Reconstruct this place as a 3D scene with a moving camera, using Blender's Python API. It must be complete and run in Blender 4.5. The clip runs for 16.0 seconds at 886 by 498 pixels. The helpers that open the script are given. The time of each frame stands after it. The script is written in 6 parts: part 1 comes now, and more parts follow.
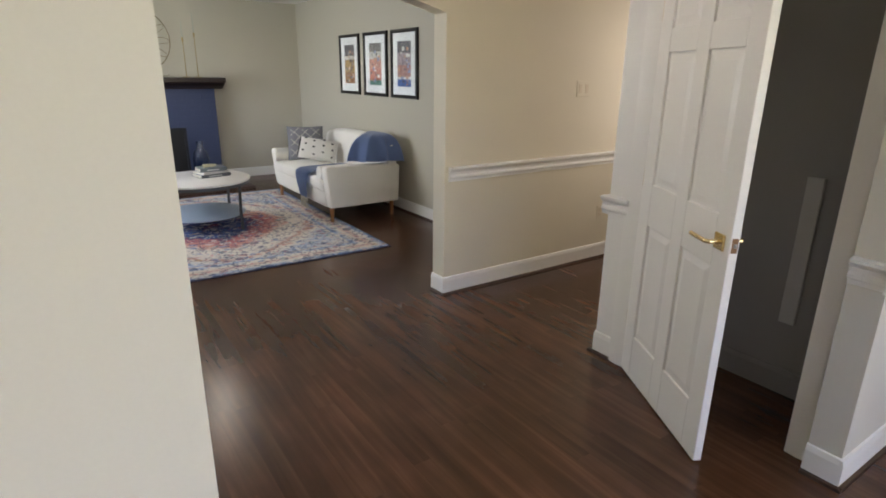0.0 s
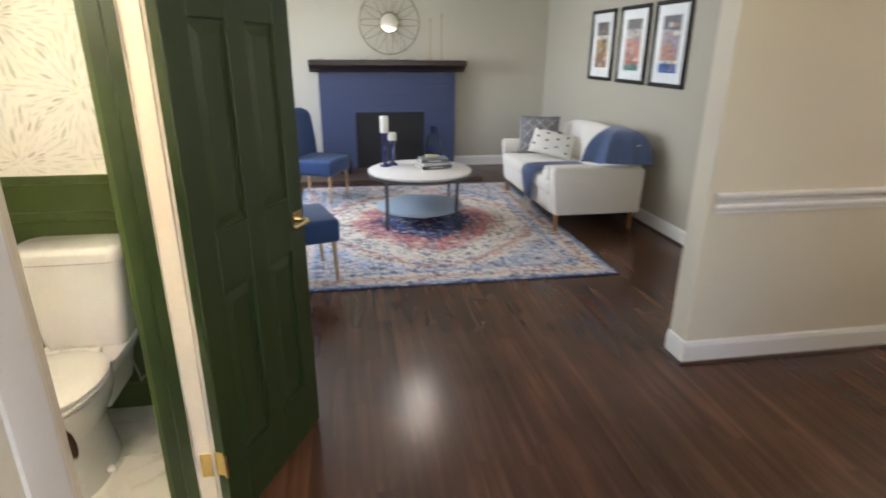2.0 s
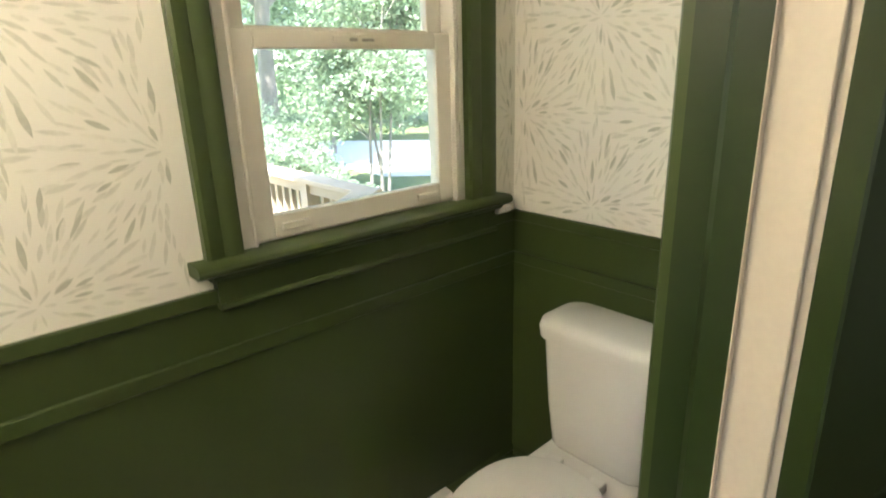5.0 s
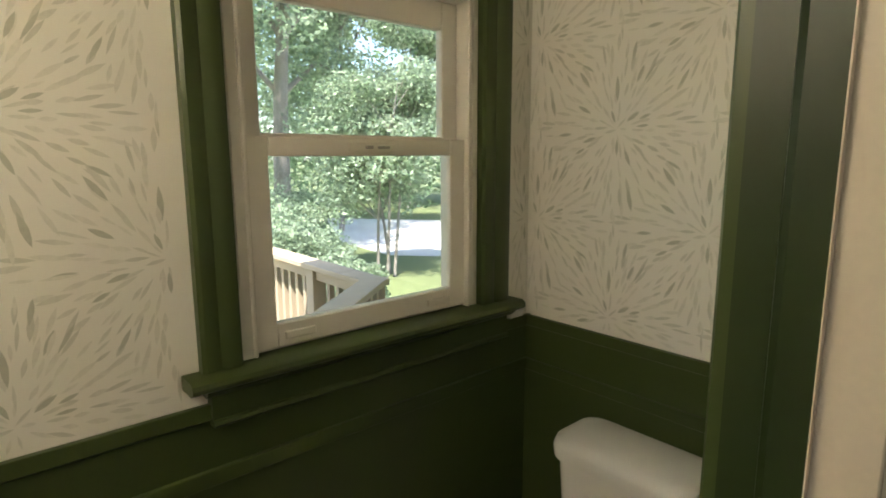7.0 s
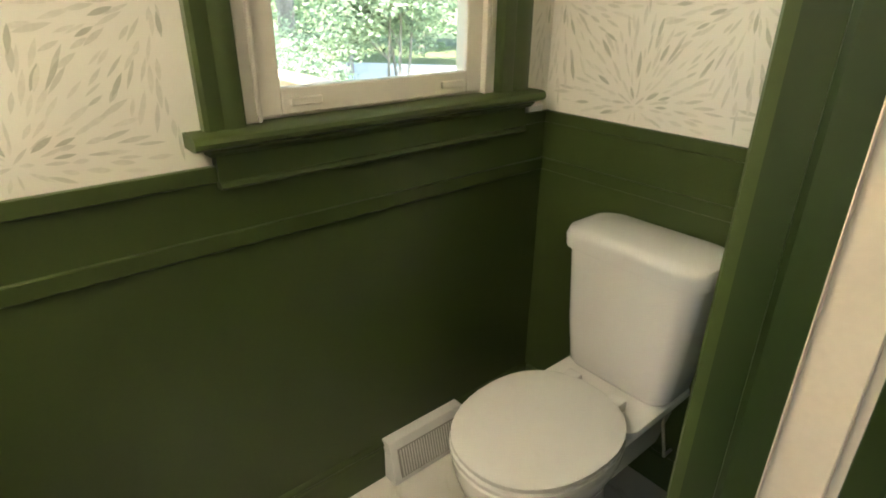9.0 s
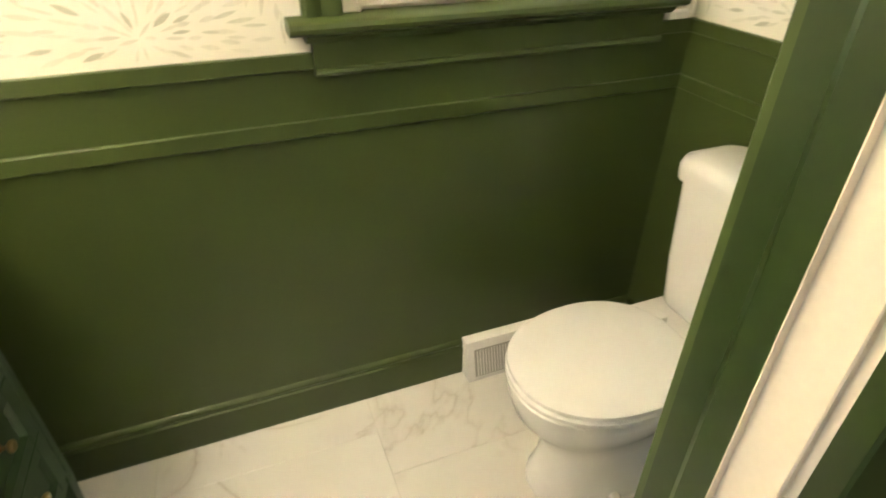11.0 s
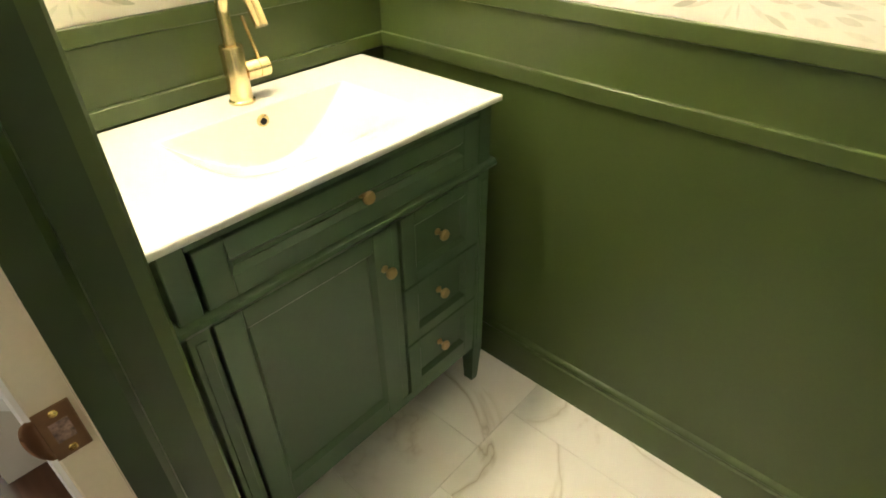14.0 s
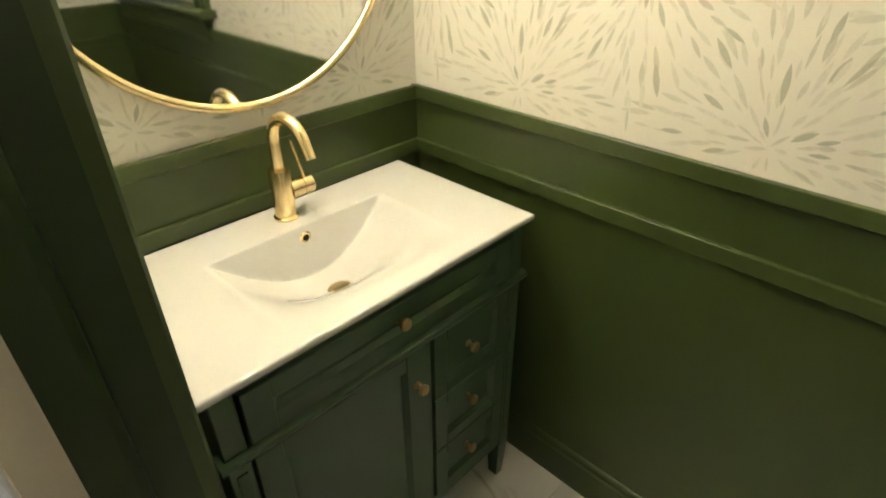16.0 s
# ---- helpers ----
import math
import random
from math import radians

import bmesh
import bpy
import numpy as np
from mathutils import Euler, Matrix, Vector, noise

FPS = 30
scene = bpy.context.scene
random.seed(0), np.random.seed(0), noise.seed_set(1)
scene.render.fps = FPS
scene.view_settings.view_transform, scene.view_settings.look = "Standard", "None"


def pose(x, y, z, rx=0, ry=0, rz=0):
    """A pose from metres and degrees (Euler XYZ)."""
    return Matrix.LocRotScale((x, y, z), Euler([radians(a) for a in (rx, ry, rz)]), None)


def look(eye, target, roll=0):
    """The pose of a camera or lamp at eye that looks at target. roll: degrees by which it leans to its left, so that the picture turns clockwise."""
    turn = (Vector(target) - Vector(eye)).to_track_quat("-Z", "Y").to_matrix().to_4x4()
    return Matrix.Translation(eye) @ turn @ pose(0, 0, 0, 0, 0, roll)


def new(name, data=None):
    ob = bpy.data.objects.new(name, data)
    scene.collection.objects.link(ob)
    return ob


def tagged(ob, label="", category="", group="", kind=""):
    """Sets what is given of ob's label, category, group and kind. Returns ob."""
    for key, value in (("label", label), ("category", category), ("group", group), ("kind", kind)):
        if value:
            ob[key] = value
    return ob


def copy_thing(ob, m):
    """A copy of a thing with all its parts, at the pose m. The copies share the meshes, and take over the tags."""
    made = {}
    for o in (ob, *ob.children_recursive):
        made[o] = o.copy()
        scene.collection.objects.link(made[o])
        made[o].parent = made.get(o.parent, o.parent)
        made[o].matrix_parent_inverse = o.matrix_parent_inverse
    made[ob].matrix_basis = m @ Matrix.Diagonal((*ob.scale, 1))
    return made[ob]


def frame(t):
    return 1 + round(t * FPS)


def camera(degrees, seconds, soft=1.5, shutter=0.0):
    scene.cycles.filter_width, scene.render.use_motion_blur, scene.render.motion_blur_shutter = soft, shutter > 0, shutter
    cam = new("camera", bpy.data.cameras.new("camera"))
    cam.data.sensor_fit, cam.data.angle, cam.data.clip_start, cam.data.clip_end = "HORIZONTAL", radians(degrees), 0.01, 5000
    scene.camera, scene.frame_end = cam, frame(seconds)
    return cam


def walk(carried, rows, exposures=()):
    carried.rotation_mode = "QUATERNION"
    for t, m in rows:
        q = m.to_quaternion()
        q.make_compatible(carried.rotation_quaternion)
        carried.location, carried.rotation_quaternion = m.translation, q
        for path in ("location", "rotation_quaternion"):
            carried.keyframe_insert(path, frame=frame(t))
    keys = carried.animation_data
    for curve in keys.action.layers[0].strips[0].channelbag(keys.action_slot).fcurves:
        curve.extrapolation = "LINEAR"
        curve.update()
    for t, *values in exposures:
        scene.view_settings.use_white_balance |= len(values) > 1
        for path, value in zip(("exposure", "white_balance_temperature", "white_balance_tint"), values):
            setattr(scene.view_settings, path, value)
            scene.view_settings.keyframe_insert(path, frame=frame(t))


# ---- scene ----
cam = camera(76.7, 16.0, soft=1.75, shutter=0.4)
PATH = [
    (0, (-0.122, -0.241, 1.526), (0.957, 1.331, 0.923), 0.7),
    (0.5, (-0.069, -0.236, 1.522), (0.956, 1.366, 0.904), 0.7),
    (1, (0.119, -0.085, 1.553), (1.068, 1.554, 0.911), 0.3),
    (1.5, (0.3, 0.146, 1.542), (0.954, 1.916, 0.88), 0.0),
    (2, (0.328, 0.514, 1.542), (0.646, 2.371, 0.873), 0.4),
    (2.6, (0.424, 0.967, 1.533), (0.157, 2.829, 0.855), 0.1),
    (3, (0.333, 1.227, 1.494), (-0.382, 2.970, 0.824), -0.3),
    (3.5, (0.229, 1.408, 1.474), (-0.887, 2.932, 0.816), -0.4),
    (4, (0.094, 1.48, 1.457), (-1.271, 2.784, 0.797), -0.3),
    (4.5, (-0.012, 1.489, 1.491), (-1.4, 2.751, 0.798), 0.1),
    (5, (-0.001, 1.492, 1.514), (-1.429, 2.757, 0.915), -1.8),
    (5.2, (-0.013, 1.488, 1.543), (-1.444, 2.767, 0.982), -2.1),
    (7.5, (-0.075, 1.536, 1.578), (-1.565, 2.835, 1.265), 0.03),
    (8, (-0.085, 1.531, 1.469), (-1.556, 2.808, 1.021), 0.27),
    (8.5, (-0.087, 1.534, 1.408), (-1.508, 2.764, 0.726), 0.99),
    (8.7, (-0.088, 1.535, 1.386), (-1.486, 2.756, 0.617), 1.1),
    (11, (0.013, 1.702, 1.378), (-1.538, 2.31, 0.271), 0.25),
    (11.5, (-0.077, 1.866, 1.388), (-1.731, 1.921, 0.265), -0.4),
    (12, (-0.129, 1.934, 1.388), (-1.714, 1.436, 0.275), -0.5),
    (12.5, (-0.148, 1.913, 1.371), (-1.561, 1.038, 0.259), -0.7),
    (13, (-0.151, 1.875, 1.35), (-1.449, 0.85, 0.225), -0.7),
    (13.5, (-0.168, 1.873, 1.334), (-1.401, 0.794, 0.187), -0.6),
    (14, (-0.179, 1.864, 1.317), (-1.379, 0.768, 0.151), -0.7),
    (14.5, (-0.181, 1.848, 1.337), (-1.361, 0.743, 0.158), -0.5),
    (15, (-0.199, 1.819, 1.377), (-1.374, 0.697, 0.21), -0.5),
    (15.5, (-0.205, 1.809, 1.433), (-1.39, 0.655, 0.309), -0.5),
    (16, (-0.204, 1.801, 1.476), (-1.415, 0.605, 0.425), -0.5),
]
EXPOSURES = [
    (0.0, 3.2, 6500, 19), (0.5, 3.05, 6500, 19), (1.0, 3.4, 6600, 20), (1.5, 3.45, 6500, 20), (3.0, 3.3, 6000, 19), (4.0, 3.25, 5900, 18), (4.5, 2.9, 6000, 16), (5.0, 2.65, 6100, 16), (7.4, 1.55, 6450, 16),
    (8.0, 1.7, 6450, 16), (8.5, 2.2, 6400, 16), (8.8, 2.5, 6400, 14), (11.0, 3.5, 6600, 13), (11.5, 3.9, 6650, 11), (12.0, 3.9, 6650, 11), (13.0, 3.45, 6650, 11), (14.0, 3.65, 6600, 10), (14.5, 3.8, 6600, 10), (15.0, 3.5, 6500, 9), (15.5, 3.0, 6500, 10), (16.0, 2.6, 6400, 10),
]
walk(cam, [(t, look(eye, target, roll)) for t, eye, target, roll in PATH], EXPOSURES)

# ---- world and lights ----
world = bpy.data.worlds.new("sky")
scene.world = world
world.use_nodes = True
wn = world.node_tree.nodes
sky = wn.new("ShaderNodeTexSky")
sky.sky_type, sky.sun_disc = "NISHITA", False
sky.sun_elevation, sky.sun_rotation = radians(58.9), radians(138.4)
wn["Background"].inputs["Strength"].default_value = 0.15
world.node_tree.links.new(sky.outputs["Color"], wn["Background"].inputs["Color"])


def sun_light():
    d = bpy.data.lights.new("sun", "SUN")
    d.energy, d.angle, d.color = 5.0, radians(0.6), (1.0, 0.95, 0.86)
    ob = new("sun", d)
    ob.matrix_world = look((0, 0, 30), (-8.0, 9.0, 10.0))


def area_light(name, eye, target, sx, sy, watts, color, spread=180):
    d = bpy.data.lights.new(name, "AREA")
    d.shape, d.size, d.size_y, d.energy, d.color, d.spread = "RECTANGLE", sx, sy, watts, color, radians(spread)
    ob = new(name, d)
    ob.matrix_world = look(eye, target)
    return ob


def point_light(name, at, watts, color, radius):
    d = bpy.data.lights.new(name, "POINT")
    d.energy, d.color, d.shadow_soft_size = watts, color, radius
    ob = new(name, d)
    ob.location = at
    return ob


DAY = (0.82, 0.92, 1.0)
WARM = (1.0, 0.895, 0.67)
sun_light()
# added lamp above the window, out of view, boosting the sky's light indoors
area_light("sky_fill_lamp", (-2.9, 2.3, 3.6), (-1.2, 2.3, 1.5), 2.2, 1.6, 10.6, DAY)
area_light("living_window_daylight", (-1.38, 6.3, 1.5), (2, 5.6, 0.9), 2.0, 1.2, 7.6, DAY)
# three added fill lamps, no known source behind them; they brighten the hall
area_light("south_fill_lamp", (2.2, -2.95, 1.5), (1.6, 1.0, 0.9), 2.4, 1.3, 3.4, (1.0, 0.95, 0.86))
area_light("rear_west_fill_lamp", (-2.55, -1.4, 1.5), (2.2, 1.0, 0.9), 1.6, 1.3, 0.8, (0.98, 0.98, 1.0))
area_light("corridor_fill_lamp", (4.10, 2.26, 1.5), (2.0, 2.3, 1.0), 0.9, 1.3, 0.8, (1.0, 0.93, 0.80))
point_light("living_bulb", (1.0, 6.0, 2.24), 0.65, (1.0, 0.93, 0.80), 0.11)
point_light("hall_bulb", (1.05, 1.75, 2.24), 0.38, (1.0, 0.91, 0.76), 0.09)
for i in range(3):
    point_light("vanity_bulb", (-1.0 + 0.25 * i, 0.84, 2.10), 1.5, WARM, 0.045)


# ---- materials ----
def nodes_of(name):
    m = bpy.data.materials.new(name)
    m.use_nodes = True
    nt = m.node_tree
    return m, nt.nodes, nt.links, nt.nodes["Principled BSDF"]


def surface(name, color, rough=0.5, metal=0.0, grain=60.0, vary=0.06, bump=0.05, wear=0.0, stretch=(1, 1, 1), coat=0.0, big=2.5, sheen=0.0, per_piece=0.0):
    """A surface with two scales of variation, roughness wear and fine relief, at real size."""
    m, n, l, b = nodes_of(name)
    geo, mp = n.new("ShaderNodeTexCoord"), n.new("ShaderNodeMapping")
    mp.inputs["Scale"].default_value = stretch
    l.new(geo.outputs["Object"], mp.inputs["Vector"])
    fine, large = n.new("ShaderNodeTexNoise"), n.new("ShaderNodeTexNoise")
    fine.inputs["Scale"].default_value, fine.inputs["Detail"].default_value = grain, 4
    large.inputs["Scale"].default_value, large.inputs["Detail"].default_value = big, 3
    for t in (fine, large):
        l.new(mp.outputs["Vector"], t.inputs["Vector"])
    mix = n.new("ShaderNodeMath")
    mix.operation = "ADD"
    l.new(fine.outputs["Fac"], mix.inputs[0])
    l.new(large.outputs["Fac"], mix.inputs[1])
    rng = n.new("ShaderNodeMapRange")
    rng.inputs["From Min"].default_value, rng.inputs["From Max"].default_value = 0.6, 1.4
    rng.inputs["To Min"].default_value, rng.inputs["To Max"].default_value = 1 - vary, 1 + vary
    l.new(mix.outputs[0], rng.inputs["Value"])
    hsv = n.new("ShaderNodeHueSaturation")
    hsv.inputs["Color"].default_value = (*color, 1)
    value = rng.outputs["Result"]
    if per_piece:
        info, pm, mul = n.new("ShaderNodeObjectInfo"), n.new("ShaderNodeMapRange"), n.new("ShaderNodeMath")
        pm.inputs["To Min"].default_value, pm.inputs["To Max"].default_value = 1 - per_piece, 1 + per_piece
        mul.operation = "MULTIPLY"
        l.new(info.outputs["Random"], pm.inputs["Value"])
        l.new(pm.outputs["Result"], mul.inputs[0])
        l.new(value, mul.inputs[1])
        value = mul.outputs[0]
    l.new(value, hsv.inputs["Value"])
    l.new(hsv.outputs["Color"], b.inputs["Base Color"])
    rr = n.new("ShaderNodeMapRange")
    rr.inputs["From Min"].default_value, rr.inputs["From Max"].default_value = 0.3, 0.7
    low, high = max(rough - 0.05 - wear, 0.02), min(rough + 0.05 + wear, 1)
    low, high = (max(low, 0.295), max(high, 0.30)) if rough >= 0.28 else (low, min(high, 0.255))
    rr.inputs["To Min"].default_value, rr.inputs["To Max"].default_value = low, high
    l.new(large.outputs["Fac"], rr.inputs["Value"])
    l.new(rr.outputs["Result"], b.inputs["Roughness"])
    b.inputs["Metallic"].default_value = metal
    b.inputs["Coat Weight"].default_value = coat
    b.inputs["Sheen Weight"].default_value = sheen
    if bump:
        bm_ = n.new("ShaderNodeBump")
        bm_.inputs["Strength"].default_value, bm_.inputs["Distance"].default_value = bump, 0.002
        l.new(fine.outputs["Fac"], bm_.inputs["Height"])
        l.new(bm_.outputs["Normal"], b.inputs["Normal"])
    return m


def ramp_node(n, stops):
    r = n.new("ShaderNodeValToRGB")
    while len(r.color_ramp.elements) < len(stops):
        r.color_ramp.elements.new(0.5)
    for e, (p, c) in zip(r.color_ramp.elements, stops):
        e.position, e.color = p, (*c, 1)
    return r


def marble_mat():
    m, n, l, b = nodes_of("marble_tile")
    tc, mp, info = n.new("ShaderNodeTexCoord"), n.new("ShaderNodeMapping"), n.new("ShaderNodeObjectInfo")
    l.new(tc.outputs["Object"], mp.inputs["Vector"])
    scl = n.new("ShaderNodeVectorMath")
    scl.operation = "SCALE"
    scl.inputs[0].default_value = (7.0, 3.0, 5.0)
    l.new(info.outputs["Random"], scl.inputs["Scale"])
    l.new(scl.outputs[0], mp.inputs["Location"])
    warp, veins, cloud = n.new("ShaderNodeTexNoise"), n.new("ShaderNodeTexNoise"), n.new("ShaderNodeTexNoise")
    warp.inputs["Scale"].default_value, warp.inputs["Detail"].default_value = 3.0, 4
    veins.inputs["Scale"].default_value, veins.inputs["Detail"].default_value, veins.inputs["Distortion"].default_value = 1.6, 5, 1.6
    cloud.inputs["Scale"].default_value, cloud.inputs["Detail"].default_value = 2.2, 3
    for t in (warp, veins, cloud):
        l.new(mp.outputs["Vector"], t.inputs["Vector"])
    a, s = n.new("ShaderNodeMath"), n.new("ShaderNodeMath")
    s.operation, a.operation = "SUBTRACT", "ABSOLUTE"
    s.inputs[1].default_value = 0.5
    l.new(veins.outputs["Fac"], s.inputs[0])
    l.new(s.outputs[0], a.inputs[0])
    r = ramp_node(n, [(0.0, (0.47, 0.42, 0.34)), (0.006, (0.62, 0.58, 0.51)), (0.03, (0.76, 0.735, 0.68)), (0.2, (0.80, 0.78, 0.73))])
    l.new(a.outputs[0], r.inputs["Fac"])
    r2 = ramp_node(n, [(0.40, (0, 0, 0)), (0.62, (1, 1, 1))])
    l.new(cloud.outputs["Fac"], r2.inputs["Fac"])
    mx = n.new("ShaderNodeMix")
    mx.data_type = "RGBA"
    mx.inputs["A"].default_value = (0.80, 0.78, 0.73, 1)
    l.new(r2.outputs["Color"], mx.inputs["Factor"])
    l.new(r.outputs["Color"], mx.inputs["B"])
    l.new(mx.outputs["Result"], b.inputs["Base Color"])
    b.inputs["Roughness"].default_value = 0.22
    return m


def plank_mat():
    """Dark walnut-stained oak strip: long grain, pores, a satin finish with scuffs."""
    m, n, l, b = nodes_of("walnut_oak_strip")
    tc, mp, info, geo = n.new("ShaderNodeTexCoord"), n.new("ShaderNodeMapping"), n.new("ShaderNodeObjectInfo"), n.new("ShaderNodeNewGeometry")
    pos = n.new("ShaderNodeVectorMath")
    off = n.new("ShaderNodeMath")
    off.operation = "ADD"
    l.new(info.outputs["Random"], off.inputs[0])
    l.new(geo.outputs["Random Per Island"], off.inputs[1])
    comb = n.new("ShaderNodeCombineXYZ")
    mul = n.new("ShaderNodeMath")
    mul.operation, mul.inputs[1].default_value = "MULTIPLY", 37.0
    l.new(off.outputs[0], mul.inputs[0])
    l.new(mul.outputs[0], comb.inputs["X"])
    l.new(mul.outputs[0], comb.inputs["Y"])
    pos.operation = "ADD"
    l.new(geo.outputs["Position"], pos.inputs[0])
    l.new(comb.outputs[0], pos.inputs[1])
    mp.inputs["Scale"].default_value = (13, 0.7, 10)
    l.new(pos.outputs[0], mp.inputs["Vector"])
    grain, pores, scuff = n.new("ShaderNodeTexNoise"), n.new("ShaderNodeTexNoise"), n.new("ShaderNodeTexNoise")
    grain.inputs["Scale"].default_value, grain.inputs["Detail"].default_value, grain.inputs["Distortion"].default_value = 1.6, 5, 0.35
    pores.inputs["Scale"].default_value, pores.inputs["Detail"].default_value = 9.0, 3
    scuff.inputs["Scale"].default_value, scuff.inputs["Detail"].default_value = 2.6, 2
    l.new(mp.outputs["Vector"], grain.inputs["Vector"])
    l.new(mp.outputs["Vector"], pores.inputs["Vector"])
    l.new(geo.outputs["Position"], scuff.inputs["Vector"])
    r = ramp_node(n, [(0.15, (0.042, 0.017, 0.009)), (0.5, (0.082, 0.035, 0.018)), (0.85, (0.138, 0.066, 0.034))])
    l.new(grain.outputs["Fac"], r.inputs["Fac"])
    hsv, pm = n.new("ShaderNodeHueSaturation"), n.new("ShaderNodeMapRange")
    fr = n.new("ShaderNodeMath")
    fr.operation = "FRACT"
    l.new(mul.outputs[0], fr.inputs[0])
    l.new(fr.outputs[0], pm.inputs["Value"])
    pm.inputs["To Min"].default_value, pm.inputs["To Max"].default_value = 0.86, 1.16
    stain, sr, sm = n.new("ShaderNodeTexNoise"), n.new("ShaderNodeMapRange"), n.new("ShaderNodeMath")
    stain.inputs["Scale"].default_value, stain.inputs["Detail"].default_value = 1.7, 4
    l.new(geo.outputs["Position"], stain.inputs["Vector"])
    sr.inputs["From Min"].default_value, sr.inputs["From Max"].default_value = 0.35, 0.65
    sr.inputs["To Min"].default_value, sr.inputs["To Max"].default_value = 0.74, 1.22
    l.new(stain.outputs["Fac"], sr.inputs["Value"])
    sm.operation = "MULTIPLY"
    l.new(sr.outputs["Result"], sm.inputs[0])
    l.new(pm.outputs["Result"], sm.inputs[1])
    l.new(sm.outputs[0], hsv.inputs["Value"])
    l.new(r.outputs["Color"], hsv.inputs["Color"])
    l.new(hsv.outputs["Color"], b.inputs["Base Color"])
    rr = n.new("ShaderNodeMapRange")
    rr.inputs["From Min"].default_value, rr.inputs["From Max"].default_value = 0.3, 0.7
    rr.inputs["To Min"].default_value, rr.inputs["To Max"].default_value = 0.20, 0.26
    l.new(scuff.outputs["Fac"], rr.inputs["Value"])
    l.new(rr.outputs["Result"], b.inputs["Roughness"])
    b.inputs["Specular IOR Level"].default_value = 0.45
    bp = n.new("ShaderNodeBump")
    bp.inputs["Strength"].default_value, bp.inputs["Distance"].default_value = 0.08, 0.0006
    l.new(pores.outputs["Fac"], bp.inputs["Height"])
    l.new(bp.outputs["Normal"], b.inputs["Normal"])
    return m


def rug_mat():
    """Distressed medallion rug, in metres from its middle."""
    m, n, l, b = nodes_of("medallion_rug")
    tc = n.new("ShaderNodeTexCoord")
    sep = n.new("ShaderNodeSeparateXYZ")
    warp, wm, wa = n.new("ShaderNodeTexNoise"), n.new("ShaderNodeVectorMath"), n.new("ShaderNodeVectorMath")
    warp.inputs["Scale"].default_value, warp.inputs["Detail"].default_value = 11.0, 2
    l.new(tc.outputs["Object"], warp.inputs["Vector"])
    wm.operation, wm.inputs["Scale"].default_value = "SCALE", 0.06
    l.new(warp.outputs["Color"], wm.inputs[0])
    wa.operation = "ADD"
    l.new(tc.outputs["Object"], wa.inputs[0])
    l.new(wm.outputs[0], wa.inputs[1])
    broad, bs, ba = n.new("ShaderNodeTexNoise"), n.new("ShaderNodeVectorMath"), n.new("ShaderNodeVectorMath")
    broad.inputs["Scale"].default_value, broad.inputs["Detail"].default_value = 4.5, 5
    l.new(tc.outputs["Object"], broad.inputs["Vector"])
    bs.operation, bs.inputs["Scale"].default_value, ba.operation = "SCALE", 0.36, "ADD"
    l.new(broad.outputs["Color"], bs.inputs[0])
    l.new(bs.outputs[0], ba.inputs[0])
    l.new(tc.outputs["Object"], ba.inputs[1])
    l.new(ba.outputs[0], sep.inputs[0])

    def math(op, a, c=None):
        k = n.new("ShaderNodeMath")
        k.operation = op
        for i, v in enumerate((a, c)):
            if v is None:
                continue
            if isinstance(v, (int, float)):
                k.inputs[i].default_value = v
            else:
                l.new(v, k.inputs[i])
        return k.outputs[0]

    x = math("ABSOLUTE", math("SUBTRACT", sep.outputs["X"], 0.18))
    y = math("ABSOLUTE", math("SUBTRACT", sep.outputs["Y"], 0.18))
    star = math("ADD", math("MULTIPLY", x, 1.0), math("MULTIPLY", y, 0.85))
    round_ = math("SQRT", math("ADD", math("POWER", x, 2), math("POWER", math("MULTIPLY", y, 0.85), 2)))
    d = math("ADD", math("MULTIPLY", star, 0.45), math("MULTIPLY", round_, 0.55))
    cream, pink, red, navy, sky_, teal, gold = (0.70, 0.64, 0.56), (0.50, 0.11, 0.15), (0.26, 0.04, 0.05), (0.025, 0.045, 0.14), (0.10, 0.20, 0.42), (0.10, 0.24, 0.28), (0.50, 0.32, 0.15)
    field = ramp_node(n, [(0.0, red), (0.08, navy), (0.22, (0.10, 0.15, 0.38)), (0.28, navy), (0.33, (0.44, 0.12, 0.14)), (0.40, (0.56, 0.22, 0.20)), (0.47, (0.60, 0.30, 0.24)), (0.52, cream), (0.66, (0.66, 0.60, 0.54)), (0.70, (0.50, 0.26, 0.22)), (0.74, cream), (0.84, (0.34, 0.42, 0.58)), (1.0, (0.58, 0.56, 0.56))])
    field.color_ramp.interpolation = "LINEAR"
    l.new(math("MULTIPLY", d, 0.66), field.inputs["Fac"])
    raw = n.new("ShaderNodeSeparateXYZ")
    l.new(tc.outputs["Object"], raw.inputs[0])
    # border bands
    bx = math("SUBTRACT", 1.22, math("ABSOLUTE", raw.outputs["X"]))
    by = math("SUBTRACT", 1.52, math("ABSOLUTE", raw.outputs["Y"]))
    edge = math("MINIMUM", bx, by)
    border = ramp_node(n, [(0.0, navy), (0.06, (0.20, 0.31, 0.52)), (0.16, (0.42, 0.46, 0.55)), (0.26, cream), (0.42, (0.56, 0.38, 0.34)), (0.6, cream), (0.8, (0.26, 0.36, 0.56)), (0.93, cream), (1.0, (0.12, 0.18, 0.40))])
    l.new(math("MULTIPLY", edge, 3.2), border.inputs["Fac"])
    inb = math("LESS_THAN", edge, 0.31)
    mx = n.new("ShaderNodeMix")
    mx.data_type = "RGBA"
    l.new(inb, mx.inputs["Factor"])
    l.new(field.outputs["Color"], mx.inputs["A"])
    l.new(border.outputs["Color"], mx.inputs["B"])
